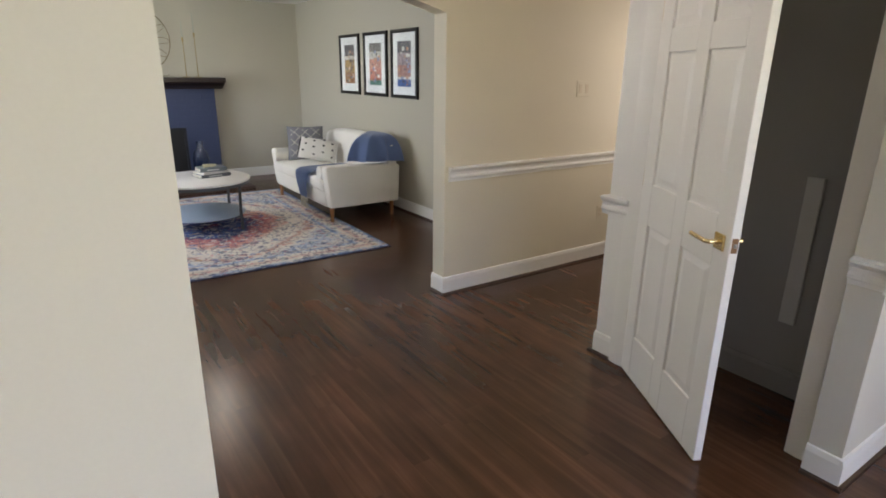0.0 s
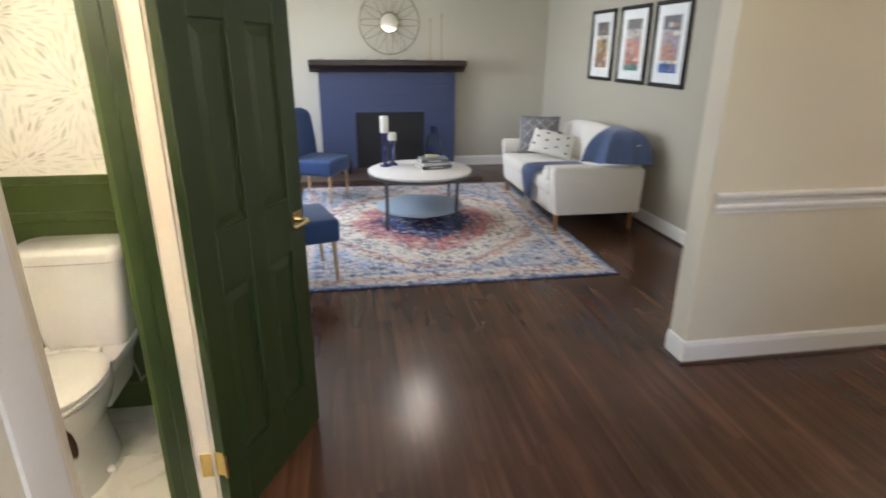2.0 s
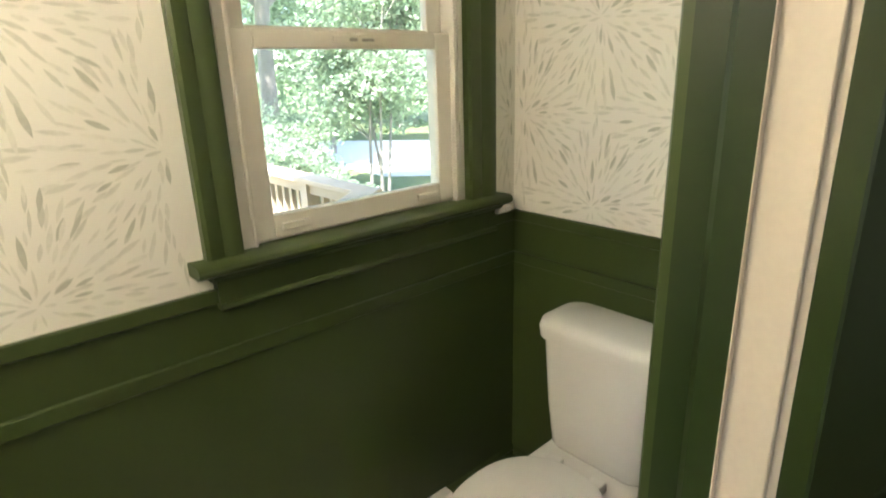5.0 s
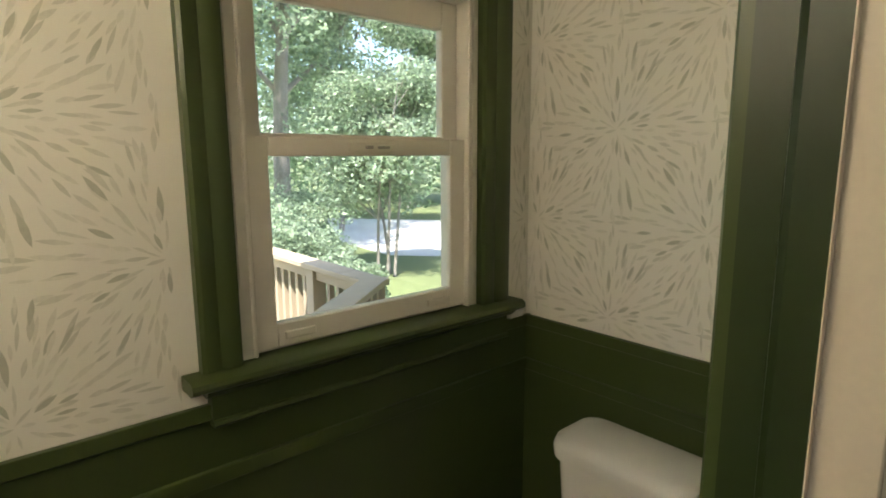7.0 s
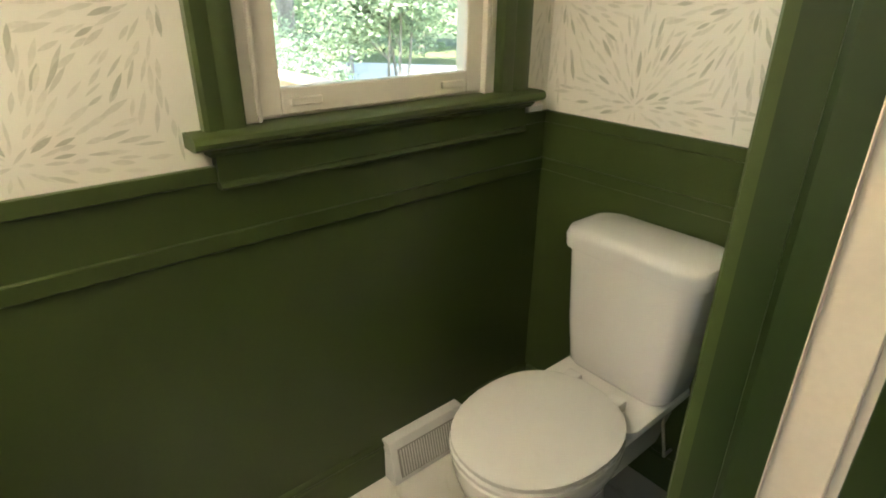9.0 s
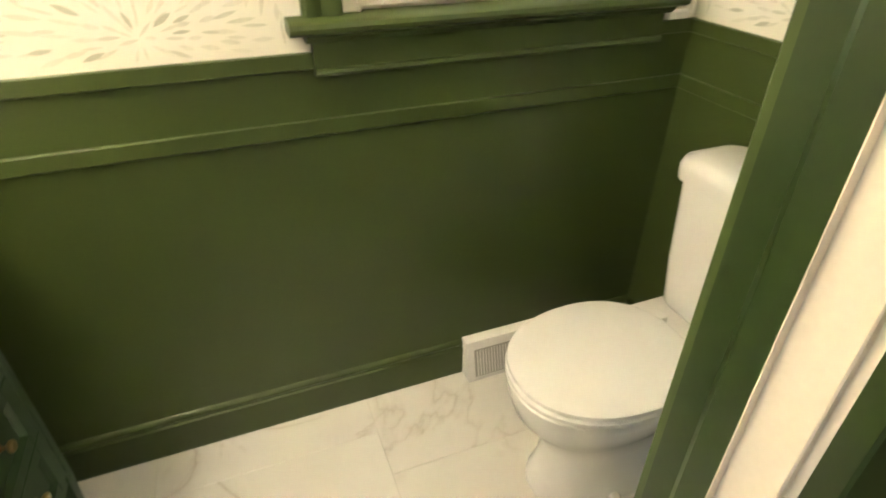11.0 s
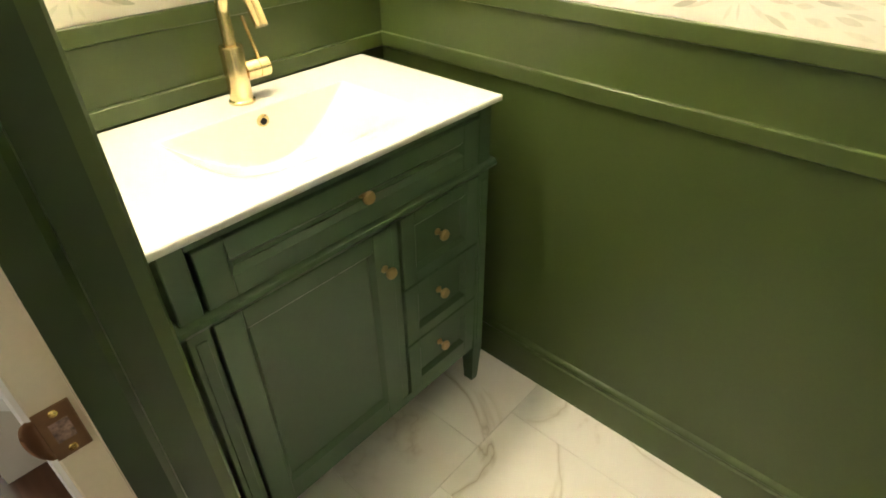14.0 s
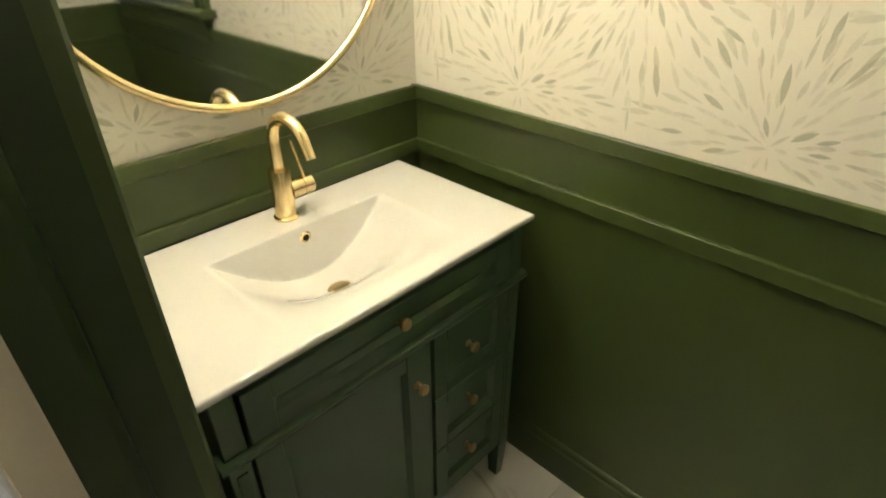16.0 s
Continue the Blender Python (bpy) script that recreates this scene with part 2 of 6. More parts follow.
    # small motifs
    vor, vor2 = n.new("ShaderNodeTexVoronoi"), n.new("ShaderNodeTexVoronoi")
    vor.inputs["Scale"].default_value, vor2.inputs["Scale"].default_value = 13.0, 30.0
    for v in (vor, vor2):
        l.new(wa.outputs[0], v.inputs["Vector"])
    pal = ramp_node(n, [(0.0, navy), (0.24, cream), (0.46, (0.40, 0.16, 0.18)), (0.55, sky_), (0.66, cream), (0.84, teal), (0.90, navy), (0.97, gold)])
    pal.color_ramp.interpolation = "CONSTANT"
    sc = n.new("ShaderNodeSeparateColor")
    l.new(vor.outputs["Color"], sc.inputs[0])
    l.new(sc.outputs[0], pal.inputs["Fac"])
    mm = n.new("ShaderNodeMix")
    mm.data_type = "RGBA"
    l.new(math("MULTIPLY", math("LESS_THAN", vor.outputs["Distance"], 0.42), 0.62), mm.inputs["Factor"])
    l.new(mx.outputs["Result"], mm.inputs["A"])
    l.new(pal.outputs["Color"], mm.inputs["B"])
    pal2 = ramp_node(n, [(0.0, cream), (0.45, navy), (0.62, cream), (0.8, pink), (0.9, sky_)])
    pal2.color_ramp.interpolation = "CONSTANT"
    sc2 = n.new("ShaderNodeSeparateColor")
    l.new(vor2.outputs["Color"], sc2.inputs[0])
    l.new(sc2.outputs[1], pal2.inputs["Fac"])
    m3 = n.new("ShaderNodeMix")
    m3.data_type = "RGBA"
    l.new(math("MULTIPLY", math("LESS_THAN", vor2.outputs["Distance"], 0.36), 0.62), m3.inputs["Factor"])
    l.new(mm.outputs["Result"], m3.inputs["A"])
    l.new(pal2.outputs["Color"], m3.inputs["B"])
    net, mn = n.new("ShaderNodeTexVoronoi"), n.new("ShaderNodeMix")
    net.feature, net.inputs["Scale"].default_value = "DISTANCE_TO_EDGE", 15.0
    l.new(wa.outputs[0], net.inputs["Vector"])
    mn.data_type = "RGBA"
    mn.inputs["B"].default_value = (0.045, 0.055, 0.12, 1)
    l.new(math("MULTIPLY", math("LESS_THAN", net.outputs["Distance"], 0.055), math("MULTIPLY", math("GREATER_THAN", broad.outputs["Fac"], 0.46), 0.60)), mn.inputs["Factor"])
    l.new(m3.outputs["Result"], mn.inputs["A"])
    # worn pile
    worn, wr = n.new("ShaderNodeTexNoise"), n.new("ShaderNodeMapRange")
    worn.inputs["Scale"].default_value, worn.inputs["Detail"].default_value = 7.0, 6
    l.new(tc.outputs["Object"], worn.inputs["Vector"])
    wr.inputs["From Min"].default_value, wr.inputs["From Max"].default_value, wr.inputs["To Max"].default_value = 0.52, 0.80, 0.30
    l.new(worn.outputs["Fac"], wr.inputs["Value"])
    m4 = n.new("ShaderNodeMix")
    m4.data_type = "RGBA"
    m4.inputs["B"].default_value = (0.52, 0.48, 0.43, 1)
    l.new(wr.outputs["Result"], m4.inputs["Factor"])
    l.new(mn.outputs["Result"], m4.inputs["A"])
    l.new(m4.outputs["Result"], b.inputs["Base Color"])
    b.inputs["Roughness"].default_value = 0.95
    pile, bp = n.new("ShaderNodeTexNoise"), n.new("ShaderNodeBump")
    pile.inputs["Scale"].default_value = 260.0
    l.new(tc.outputs["Object"], pile.inputs["Vector"])
    bp.inputs["Strength"].default_value, bp.inputs["Distance"].default_value = 0.5, 0.004
    l.new(pile.outputs["Fac"], bp.inputs["Height"])
    l.new(bp.outputs["Normal"], b.inputs["Normal"])
    return m


def glass_mat(name, color=(1, 1, 1), rough=0.0, ior=1.45):
    m, n, l, b = nodes_of(name)
    b.inputs["Base Color"].default_value = (*color, 1)
    b.inputs["Transmission Weight"].default_value, b.inputs["Roughness"].default_value, b.inputs["IOR"].default_value = 1.0, rough, ior
    return m


def leaf_mat(name, dark, light):
    m, n, l, b = nodes_of(name)
    geo = n.new("ShaderNodeNewGeometry")
    r = ramp_node(n, [(0.0, dark), (0.6, light), (1.0, tuple(min(c * 1.5, 1) for c in light))])
    l.new(geo.outputs["Random Per Island"], r.inputs["Fac"])
    l.new(r.outputs["Color"], b.inputs["Base Color"])
    b.inputs["Roughness"].default_value = 0.5
    b.inputs["Subsurface Weight"].default_value = 0.0
    tr, add = n.new("ShaderNodeBsdfTranslucent"), n.new("ShaderNodeMixShader")
    l.new(r.outputs["Color"], tr.inputs["Color"])
    add.inputs["Fac"].default_value = 0.5
    l.new(b.outputs["BSDF"], add.inputs[1])
    l.new(tr.outputs["BSDF"], add.inputs[2])
    l.new(add.outputs["Shader"], n["Material Output"].inputs["Surface"])
    return m


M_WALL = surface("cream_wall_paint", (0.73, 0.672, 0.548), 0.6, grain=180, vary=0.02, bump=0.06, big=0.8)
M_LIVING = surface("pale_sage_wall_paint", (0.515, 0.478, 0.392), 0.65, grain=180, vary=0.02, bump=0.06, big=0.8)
M_TRIM = surface("white_trim_paint", (0.85, 0.84, 0.82), 0.35, grain=90, vary=0.02, bump=0.03)
M_JAMB = surface("cream_jamb_paint", (0.67, 0.59, 0.46), 0.38, grain=120, vary=0.04, bump=0.05)
M_CEIL = surface("white_ceiling_paint", (0.80, 0.79, 0.75), 0.8, grain=160, vary=0.02, bump=0.08)
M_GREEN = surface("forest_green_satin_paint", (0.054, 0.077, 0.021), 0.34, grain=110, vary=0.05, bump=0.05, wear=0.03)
# the same green made darker: shade on leaf, jambs and stops is in the colour
M_GREEN_DIM = surface("forest_green_shaded_paint", (0.021, 0.036, 0.009), 0.36, grain=110, vary=0.05, bump=0.04, wear=0.03)
M_VANITY = surface("hunter_green_cabinet_paint", (0.060, 0.104, 0.052), 0.33, grain=90, vary=0.05, bump=0.03, wear=0.03)
for _m in (M_GREEN, M_GREEN_DIM, M_VANITY):
    _m.node_tree.nodes["Principled BSDF"].inputs["Specular IOR Level"].default_value = 0.45
# greyer, darker wall colour: weaker light on the near wall ends is mixed in
M_WALL_DIM = surface("dimmed_wall_paint", (0.63, 0.595, 0.53), 0.6, grain=180, vary=0.02, bump=0.06, big=0.8)
M_PAPER = surface("ivory_wallpaper_ground", (0.80, 0.775, 0.69), 0.6, grain=300, vary=0.02, bump=0.05, big=4)
M_PETALS = [surface("sage_petal_print", c, 0.6, grain=120, vary=0.10, bump=0.0, big=18) for c in ((0.50, 0.505, 0.41), (0.61, 0.60, 0.51), (0.71, 0.69, 0.60), (0.665, 0.65, 0.56))]
M_MARBLE = marble_mat()
M_GROUT = surface("pale_grout", (0.75, 0.73, 0.68), 0.9, grain=200)
M_PLANK = plank_mat()
M_SUBFLOOR = surface("dark_joint", (0.010, 0.006, 0.004), 0.7)
M_PORCELAIN = surface("white_porcelain", (0.83, 0.82, 0.79), 0.07, grain=20, vary=0.01, bump=0.0, coat=0.4)
M_SINK = surface("white_ceramic_sink_top", (0.70, 0.69, 0.665), 0.10, grain=20, vary=0.01, bump=0.0, coat=0.4)
M_SEAT = surface("white_toilet_seat_plastic", (0.83, 0.82, 0.80), 0.16, grain=20, vary=0.01, bump=0.0)
M_GOLD = surface("brushed_gold", (0.78, 0.62, 0.34), 0.27, 1.0, grain=140, vary=0.06, bump=0.06, stretch=(1, 1, 0.1))
M_KNOB = surface("antique_brass", (0.52, 0.36, 0.18), 0.32, 1.0, grain=80, vary=0.1, bump=0.04)
M_BRASS = surface("polished_brass", (0.78, 0.58, 0.22), 0.22, 1.0, grain=60, vary=0.08, bump=0.03)
M_BRONZE = surface("aged_bronze_strike", (0.24, 0.14, 0.08), 0.42, 0.9, grain=60, vary=0.2, bump=0.08)
M_STEEL = surface("dull_steel", (0.40, 0.38, 0.35), 0.4, 1.0, grain=60, vary=0.1)
M_MIRROR = surface("silvered_mirror", (0.90, 0.91, 0.90), 0.015, 1.0, grain=5, vary=0.0, bump=0.0)
M_MIRROR.node_tree.nodes["Principled BSDF"].inputs["Roughness"].default_value = 0.01
M_GLASS = glass_mat("window_glass", (0.97, 1.0, 0.99))
M_DARK = surface("dark_void", (0.012, 0.012, 0.012), 0.8)
M_SASH = surface("almond_vinyl_sash", (0.76, 0.72, 0.63), 0.4, grain=60, vary=0.02, bump=0.02)


# ---- building helpers ----
def box(bm, x0, x1, y0, y1, z0, z1, bevel=0.0, seg=1):
    m = Matrix.LocRotScale(((x0 + x1) / 2, (y0 + y1) / 2, (z0 + z1) / 2), None, (abs(x1 - x0), abs(y1 - y0), abs(z1 - z0)))
    if bevel:
        tmp = bmesh.new()
        bmesh.ops.create_cube(tmp, size=1, matrix=m)
        bmesh.ops.bevel(tmp, geom=tmp.edges[:], offset=bevel, segments=seg, affect="EDGES", profile=0.5)
        me = bpy.data.meshes.new("tmp")
        tmp.to_mesh(me)
        tmp.free()
        bm.from_mesh(me)
        bpy.data.meshes.remove(me)
    else:
        bmesh.ops.create_cube(bm, size=1, matrix=m)
    return bm


def boxed(*args, **kw):
    return box(bmesh.new(), *args, **kw)


def lathe(profile, seg=32, bm=None, at=(0, 0, 0), axis="z"):
    """A turned solid from (radius, height) pairs."""
    bm = bm or bmesh.new()
    rings = []
    for r, h in profile:
        ring = []
        for i in range(seg):
            a = 2 * math.pi * i / seg
            c, s = r * math.cos(a), r * math.sin(a)
            p = (c, s, h) if axis == "z" else (c, h, s) if axis == "y" else (h, c, s)
            ring.append(bm.verts.new((at[0] + p[0], at[1] + p[1], at[2] + p[2])))
        rings.append(ring)
    for a, b in zip(rings, rings[1:]):
        for i in range(seg):
            j = (i + 1) % seg
            bm.faces.new((a[i], a[j], b[j], b[i]))
    for ring in (rings[0], rings[-1]):
        if profile[rings.index(ring)][0] > 1e-5:
            bm.faces.new(ring)
    bmesh.ops.remove_doubles(bm, verts=bm.verts[:], dist=1e-6)
    bmesh.ops.recalc_face_normals(bm, faces=bm.faces[:])
    return bm


def tube(points, radius, seg=12, bm=None, closed=False, taper=None):
    """A round bar along a path."""
    bm = bm or bmesh.new()
    pts = [Vector(p) for p in points]
    n, rings, up = len(pts), [], None
    for i, p in enumerate(pts):
        a = pts[(i - 1) % n] if closed or i else p
        b = pts[(i + 1) % n] if closed or i < n - 1 else p
        t = (b - a).normalized()
        if up is None:
            up = Vector((0, 0, 1)) if abs(t.z) < 0.9 else Vector((1, 0, 0))
        side = t.cross(up).normalized()
        up = side.cross(t).normalized()
        r = radius if taper is None else radius * (1 + (taper - 1) * i / (n - 1))
        rings.append([bm.verts.new(p + r * (math.cos(2 * math.pi * k / seg) * side + math.sin(2 * math.pi * k / seg) * up)) for k in range(seg)])
    pairs = list(zip(rings, rings[1:])) + ([(rings[-1], rings[0])] if closed else [])
    for a, b in pairs:
        for k in range(seg):
            j = (k + 1) % seg
            bm.faces.new((a[k], a[j], b[j], b[k]))
    if not closed:
        bm.faces.new(rings[0][::-1])
        bm.faces.new(rings[-1])
    bmesh.ops.recalc_face_normals(bm, faces=bm.faces[:])
    return bm


def prism(outline, h0, h1, plane="xy", bm=None):
    """An outline pushed from h0 to h1 along the axis that the plane leaves out."""
    bm = bm or bmesh.new()

    def at(p, h):
        return (p[0], p[1], h) if plane == "xy" else (p[0], h, p[1]) if plane == "xz" else (h, p[0], p[1])

    a = [bm.verts.new(at(p, h0)) for p in outline]
    b = [bm.verts.new(at(p, h1)) for p in outline]
    bm.faces.new(a)
    bm.faces.new(b[::-1])
    for i in range(len(a)):
        j = (i + 1) % len(a)
        bm.faces.new((a[i], b[i], b[j], a[j]))
    bmesh.ops.recalc_face_normals(bm, faces=bm.faces[:])
    return bm


def loft(rings, bm=None, cap=True):
    """A skin over closed rings of equal count."""
    bm = bm or bmesh.new()
    vs = [[bm.verts.new(p) for p in ring] for ring in rings]
    for a, b in zip(vs, vs[1:]):
        for i in range(len(a)):
            j = (i + 1) % len(a)
            bm.faces.new((a[i], a[j], b[j], b[i]))
    if cap:
        bm.faces.new(vs[0])
        bm.faces.new(vs[-1])
    bmesh.ops.recalc_face_normals(bm, faces=bm.faces[:])
    return bm


def finish(name, bm, material, smooth=None):
    me = bpy.data.meshes.new(name)
    if smooth:
        for f in bm.faces:
            f.smooth = True
        for e in bm.edges:
            if len(e.link_faces) == 2 and e.calc_face_angle(0) > radians(smooth):
                e.smooth = False
    bm.to_mesh(me)
    bm.free()
    for m in material if isinstance(material, (list, tuple)) else [material]:
        me.materials.append(m)
    return me


def part(name, bm, material, parent, label="", smooth=35):
    ob = new(name, finish(name, bm, material, smooth))
    ob.parent = parent
    if label:
        ob["label"] = label
    return ob


def solid(name, bm, material, label, category, kind="", group="", smooth=35):
    return tagged(new(name, finish(name, bm, material, smooth)), label, category, group, kind)


def thing(name, label, category, at=(0, 0, 0), rz=0, kind="", group=""):
    ob = new(name)
    ob.empty_display_size = 0.1
    ob.matrix_basis = pose(*at, 0, 0, rz)
    return tagged(ob, label, category, group, kind)


def structure(name, bm, material, label, category, smooth=None):
    return solid(name, bm, material, label, category, "structure", smooth=smooth)


CEIL = 2.44


def wall_x(name, y0, y1, x0, x1, material, label, openings=()):
    """A wall along x, with openings (x0, x1, z0, z1)."""
    bm, cur = bmesh.new(), x0
    for a, b, lo, hi in sorted(openings):
        if a > cur:
            box(bm, cur, a, y0, y1, 0, CEIL)
        if lo > 0:
            box(bm, a, b, y0, y1, 0, lo)
        if hi < CEIL:
            box(bm, a, b, y0, y1, hi, CEIL)
        cur = b
    if cur < x1:
        box(bm, cur, x1, y0, y1, 0, CEIL)
    return structure(name, bm, material, label, "wall")


def wall_y(name, x0, x1, y0, y1, material, label, openings=()):
    bm, cur = bmesh.new(), y0
    for a, b, lo, hi in sorted(openings):
        if a > cur:
            box(bm, x0, x1, cur, a, 0, CEIL)
        if lo > 0:
            box(bm, x0, x1, a, b, 0, lo)
        if hi < CEIL:
            box(bm, x0, x1, a, b, hi, CEIL)
        cur = b
    if cur < y1:
        box(bm, x0, x1, cur, y1, 0, CEIL)
    return structure(name, bm, material, label, "wall")


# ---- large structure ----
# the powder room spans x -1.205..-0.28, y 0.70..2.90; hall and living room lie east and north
# closet colours with the shade of its interior mixed in
M_BOARD_DIM = surface("dimmed_pale_board_paint", (0.42, 0.39, 0.35), 0.6, grain=150, vary=0.03)
M_TAUPE_DIM = surface("dimmed_closet_taupe", (0.26, 0.24, 0.215), 0.6, grain=150, vary=0.03, bump=0.05)
wall_y("wall_west", -1.36, -1.222, 0.58, 3.02, M_PAPER, "exterior wall covered in ivory burst wallpaper", [(1.955, 2.675, 1.12, 2.02)])
wall_x("wall_vanity", 0.58, 0.70, -1.36, -0.15, M_PAPER, "wall covered in ivory burst wallpaper behind the vanity")
wall_x("wall_toilet", 2.90, 3.02, -1.222, -0.15, M_PAPER, "wall covered in ivory burst wallpaper behind the toilet")
wall_y("wall_doorway", -0.28, -0.15, 2.105, 2.90, M_WALL, "cream painted wall beside the powder room doorway")
wall_y("wall_doorway_south", -0.28, -0.165, 0.70, 2.105, M_WALL, "cream painted wall with the powder room doorway", [(1.38, 2.105, 0, 2.06)])
wall_x("wall_south_left", 0.36, 0.48, -2.6, -0.03, M_WALL_DIM, "painted wall end beside the wide opening, colour dimmed for weaker light")
wall_y("wall_hall_west", -0.28, -0.15, 0.48, 0.58, M_WALL, "cream painted hall wall")
wall_x("wall_south_right", 0.38, 0.50, 2.17, 4.3, M_WALL_DIM, "painted wall end with baseboard, colour dimmed for weaker light")
wall_y("wall_closet", 2.25, 2.37, 0.50, 1.66, M_TRIM, "white painted pier and wall around the closet door", [(0.60, 1.44, 0, 2.06)])
wall_y("wall_closet_back", 2.70, 2.80, 0.50, 1.56, M_TAUPE_DIM, "closet wall in taupe darkened for the closet's shade")
wall_x("wall_closet_north", 1.56, 1.66, 2.37, 4.3, M_WALL, "cream painted corridor wall")
wall_x("wall_arch_east", 2.84, 2.98, 2.00, 4.3, M_WALL, "cream painted wall with chair rail and baseboard")
wall_y("wall_corridor_end", 4.3, 4.4, -3.1, 2.98, M_WALL, "plain cream painted end wall")
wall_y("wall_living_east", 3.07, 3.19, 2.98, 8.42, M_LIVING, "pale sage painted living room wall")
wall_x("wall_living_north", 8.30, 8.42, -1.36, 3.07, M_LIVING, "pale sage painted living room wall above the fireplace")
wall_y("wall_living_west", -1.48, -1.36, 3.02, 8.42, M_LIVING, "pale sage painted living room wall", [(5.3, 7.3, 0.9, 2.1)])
wall_x("wall_rear_south", -3.1, -3.0, -2.6, 4.3, M_WALL, "plain cream painted rear wall", [(-0.4, 2.0, 0.85, 2.15)])
wall_y("wall_rear_west", -2.7, -2.6, -3.1, 0.48, M_WALL, "plain cream painted rear wall")


def arch_header():
    xs = [-0.15 + 2.15 * i / 24 for i in range(25)]
    low = [(x, 1.876 + 0.15 * (1 - ((x - 0.925) / 1.075) ** 2)) for x in xs]
    structure("wall_arch_header", prism(low + [(2.0, CEIL), (-0.15, CEIL)], 2.84, 2.98, "xz"), M_WALL, "cream painted arch header between hall and living room", "wall")
    structure("wall_south_header", boxed(-0.03, 2.17, 0.36, 0.50, 2.2, CEIL), M_WALL, "cream painted header over the wide opening", "wall")


arch_header()
structure("ceiling", boxed(-2.7, 4.4, -3.1, 8.42, CEIL, CEIL + 0.1), M_CEIL, "flat white painted ceiling", "ceiling")
structure("floor", boxed(-2.7, 4.4, -3.1, 8.42, -0.16, -0.018), M_SUBFLOOR, "dark walnut-stained oak strip floor", "floor")


def profile_y(x, side, y0, y1, prof):
    """A moulding along y on the face x; prof: (out, z) pairs; side +1 sticks out towards +x."""
    return prism([(x + side * o, z) for o, z in prof], y0, y1, "xz")


def profile_x(y, side, x0, x1, prof):
    return prism([(y + side * o, z) for o, z in prof], x0, x1, "yz")


BASE = [(0, 0), (0.016, 0), (0.016, 0.105), (0.010, 0.128), (0, 0.13)]
SHOE = [(0.016, 0.0), (0.030, 0.0), (0.027, 0.012), (0.016, 0.018)]
CHAIR = [(0, 0.815), (0.010, 0.815), (0.012, 0.832), (0.020, 0.840), (0.020, 0.852), (0.014, 0.862), (0.016, 0.880), (0.030, 0.893), (0.036, 0.900), (0.036, 0.912), (0.0, 0.916)]
M_SHOE = surface("walnut_shoe_moulding", (0.050, 0.027, 0.018), 0.4, grain=80, vary=0.2)
for nm, bm_ in (
    ("arch_south", profile_x(2.84, -1, 2.0 - 0.016, 4.3, BASE)),
    ("arch_end", profile_y(2.00, -1, 2.84, 2.98, BASE)),
    ("living_east", profile_y(3.07, -1, 2.98, 8.30, BASE)),
    ("living_north", profile_x(8.30, -1, 1.80, 3.054, BASE)),
    ("south_right", profile_x(0.38, -1, 2.154, 4.3, BASE)),
    ("pier_end", profile_y(2.17, -1, 0.38, 0.50, BASE)),
    ("closet_pier", profile_y(2.25, -1, 1.545, 1.66, BASE)),
    ("corridor", profile_x(1.66, 1, 2.25, 4.3, BASE)),
    ("hall_west", profile_y(-0.165, 1, 0.48, 1.26, BASE)),
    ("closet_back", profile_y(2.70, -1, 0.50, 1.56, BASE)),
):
    # the closet's baseboard gets the shade-darkened taupe, the others white
    structure("baseboard_" + nm, bm_, M_TRIM if nm != "closet_back" else M_TAUPE_DIM, "white painted baseboard along the floor", "baseboard")
for nm, bm_ in (
    ("arch_south", profile_x(2.84, -1, 1.97, 4.3, SHOE)), ("arch_end", profile_y(2.00, -1, 2.81, 2.98, SHOE)), ("living_east", profile_y(3.07, -1, 2.98, 8.30, SHOE)),
    ("pier_end", profile_y(2.17, -1, 0.35, 0.50, SHOE)), ("closet_pier", profile_y(2.25, -1, 1.545, 1.69, SHOE)), ("south_right", profile_x(0.38, -1, 2.14, 4.3, SHOE)),
):
    structure("trim_shoe_" + nm, bm_, M_SHOE, "dark stained shoe moulding", "shoe moulding")
for nm, bm_ in (("arch_south", profile_x(2.84, -1, 2.03, 4.3, CHAIR)), ("closet_pier", profile_y(2.25, -1, 1.525, 1.694, CHAIR)), ("hall_west", profile_y(-0.165, 1, 0.48, 1.26, CHAIR)), ("south_right", profile_x(0.38, -1, 2.134, 4.3, CHAIR)), ("pier_end", profile_y(2.17, -1, 0.38, 0.50, CHAIR)), ("corridor", profile_x(1.66, 1, 2.25, 4.3, CHAIR))):
    structure("trim_chair_rail_" + nm, bm_, M_TRIM, "white moulded chair rail", "chair rail")


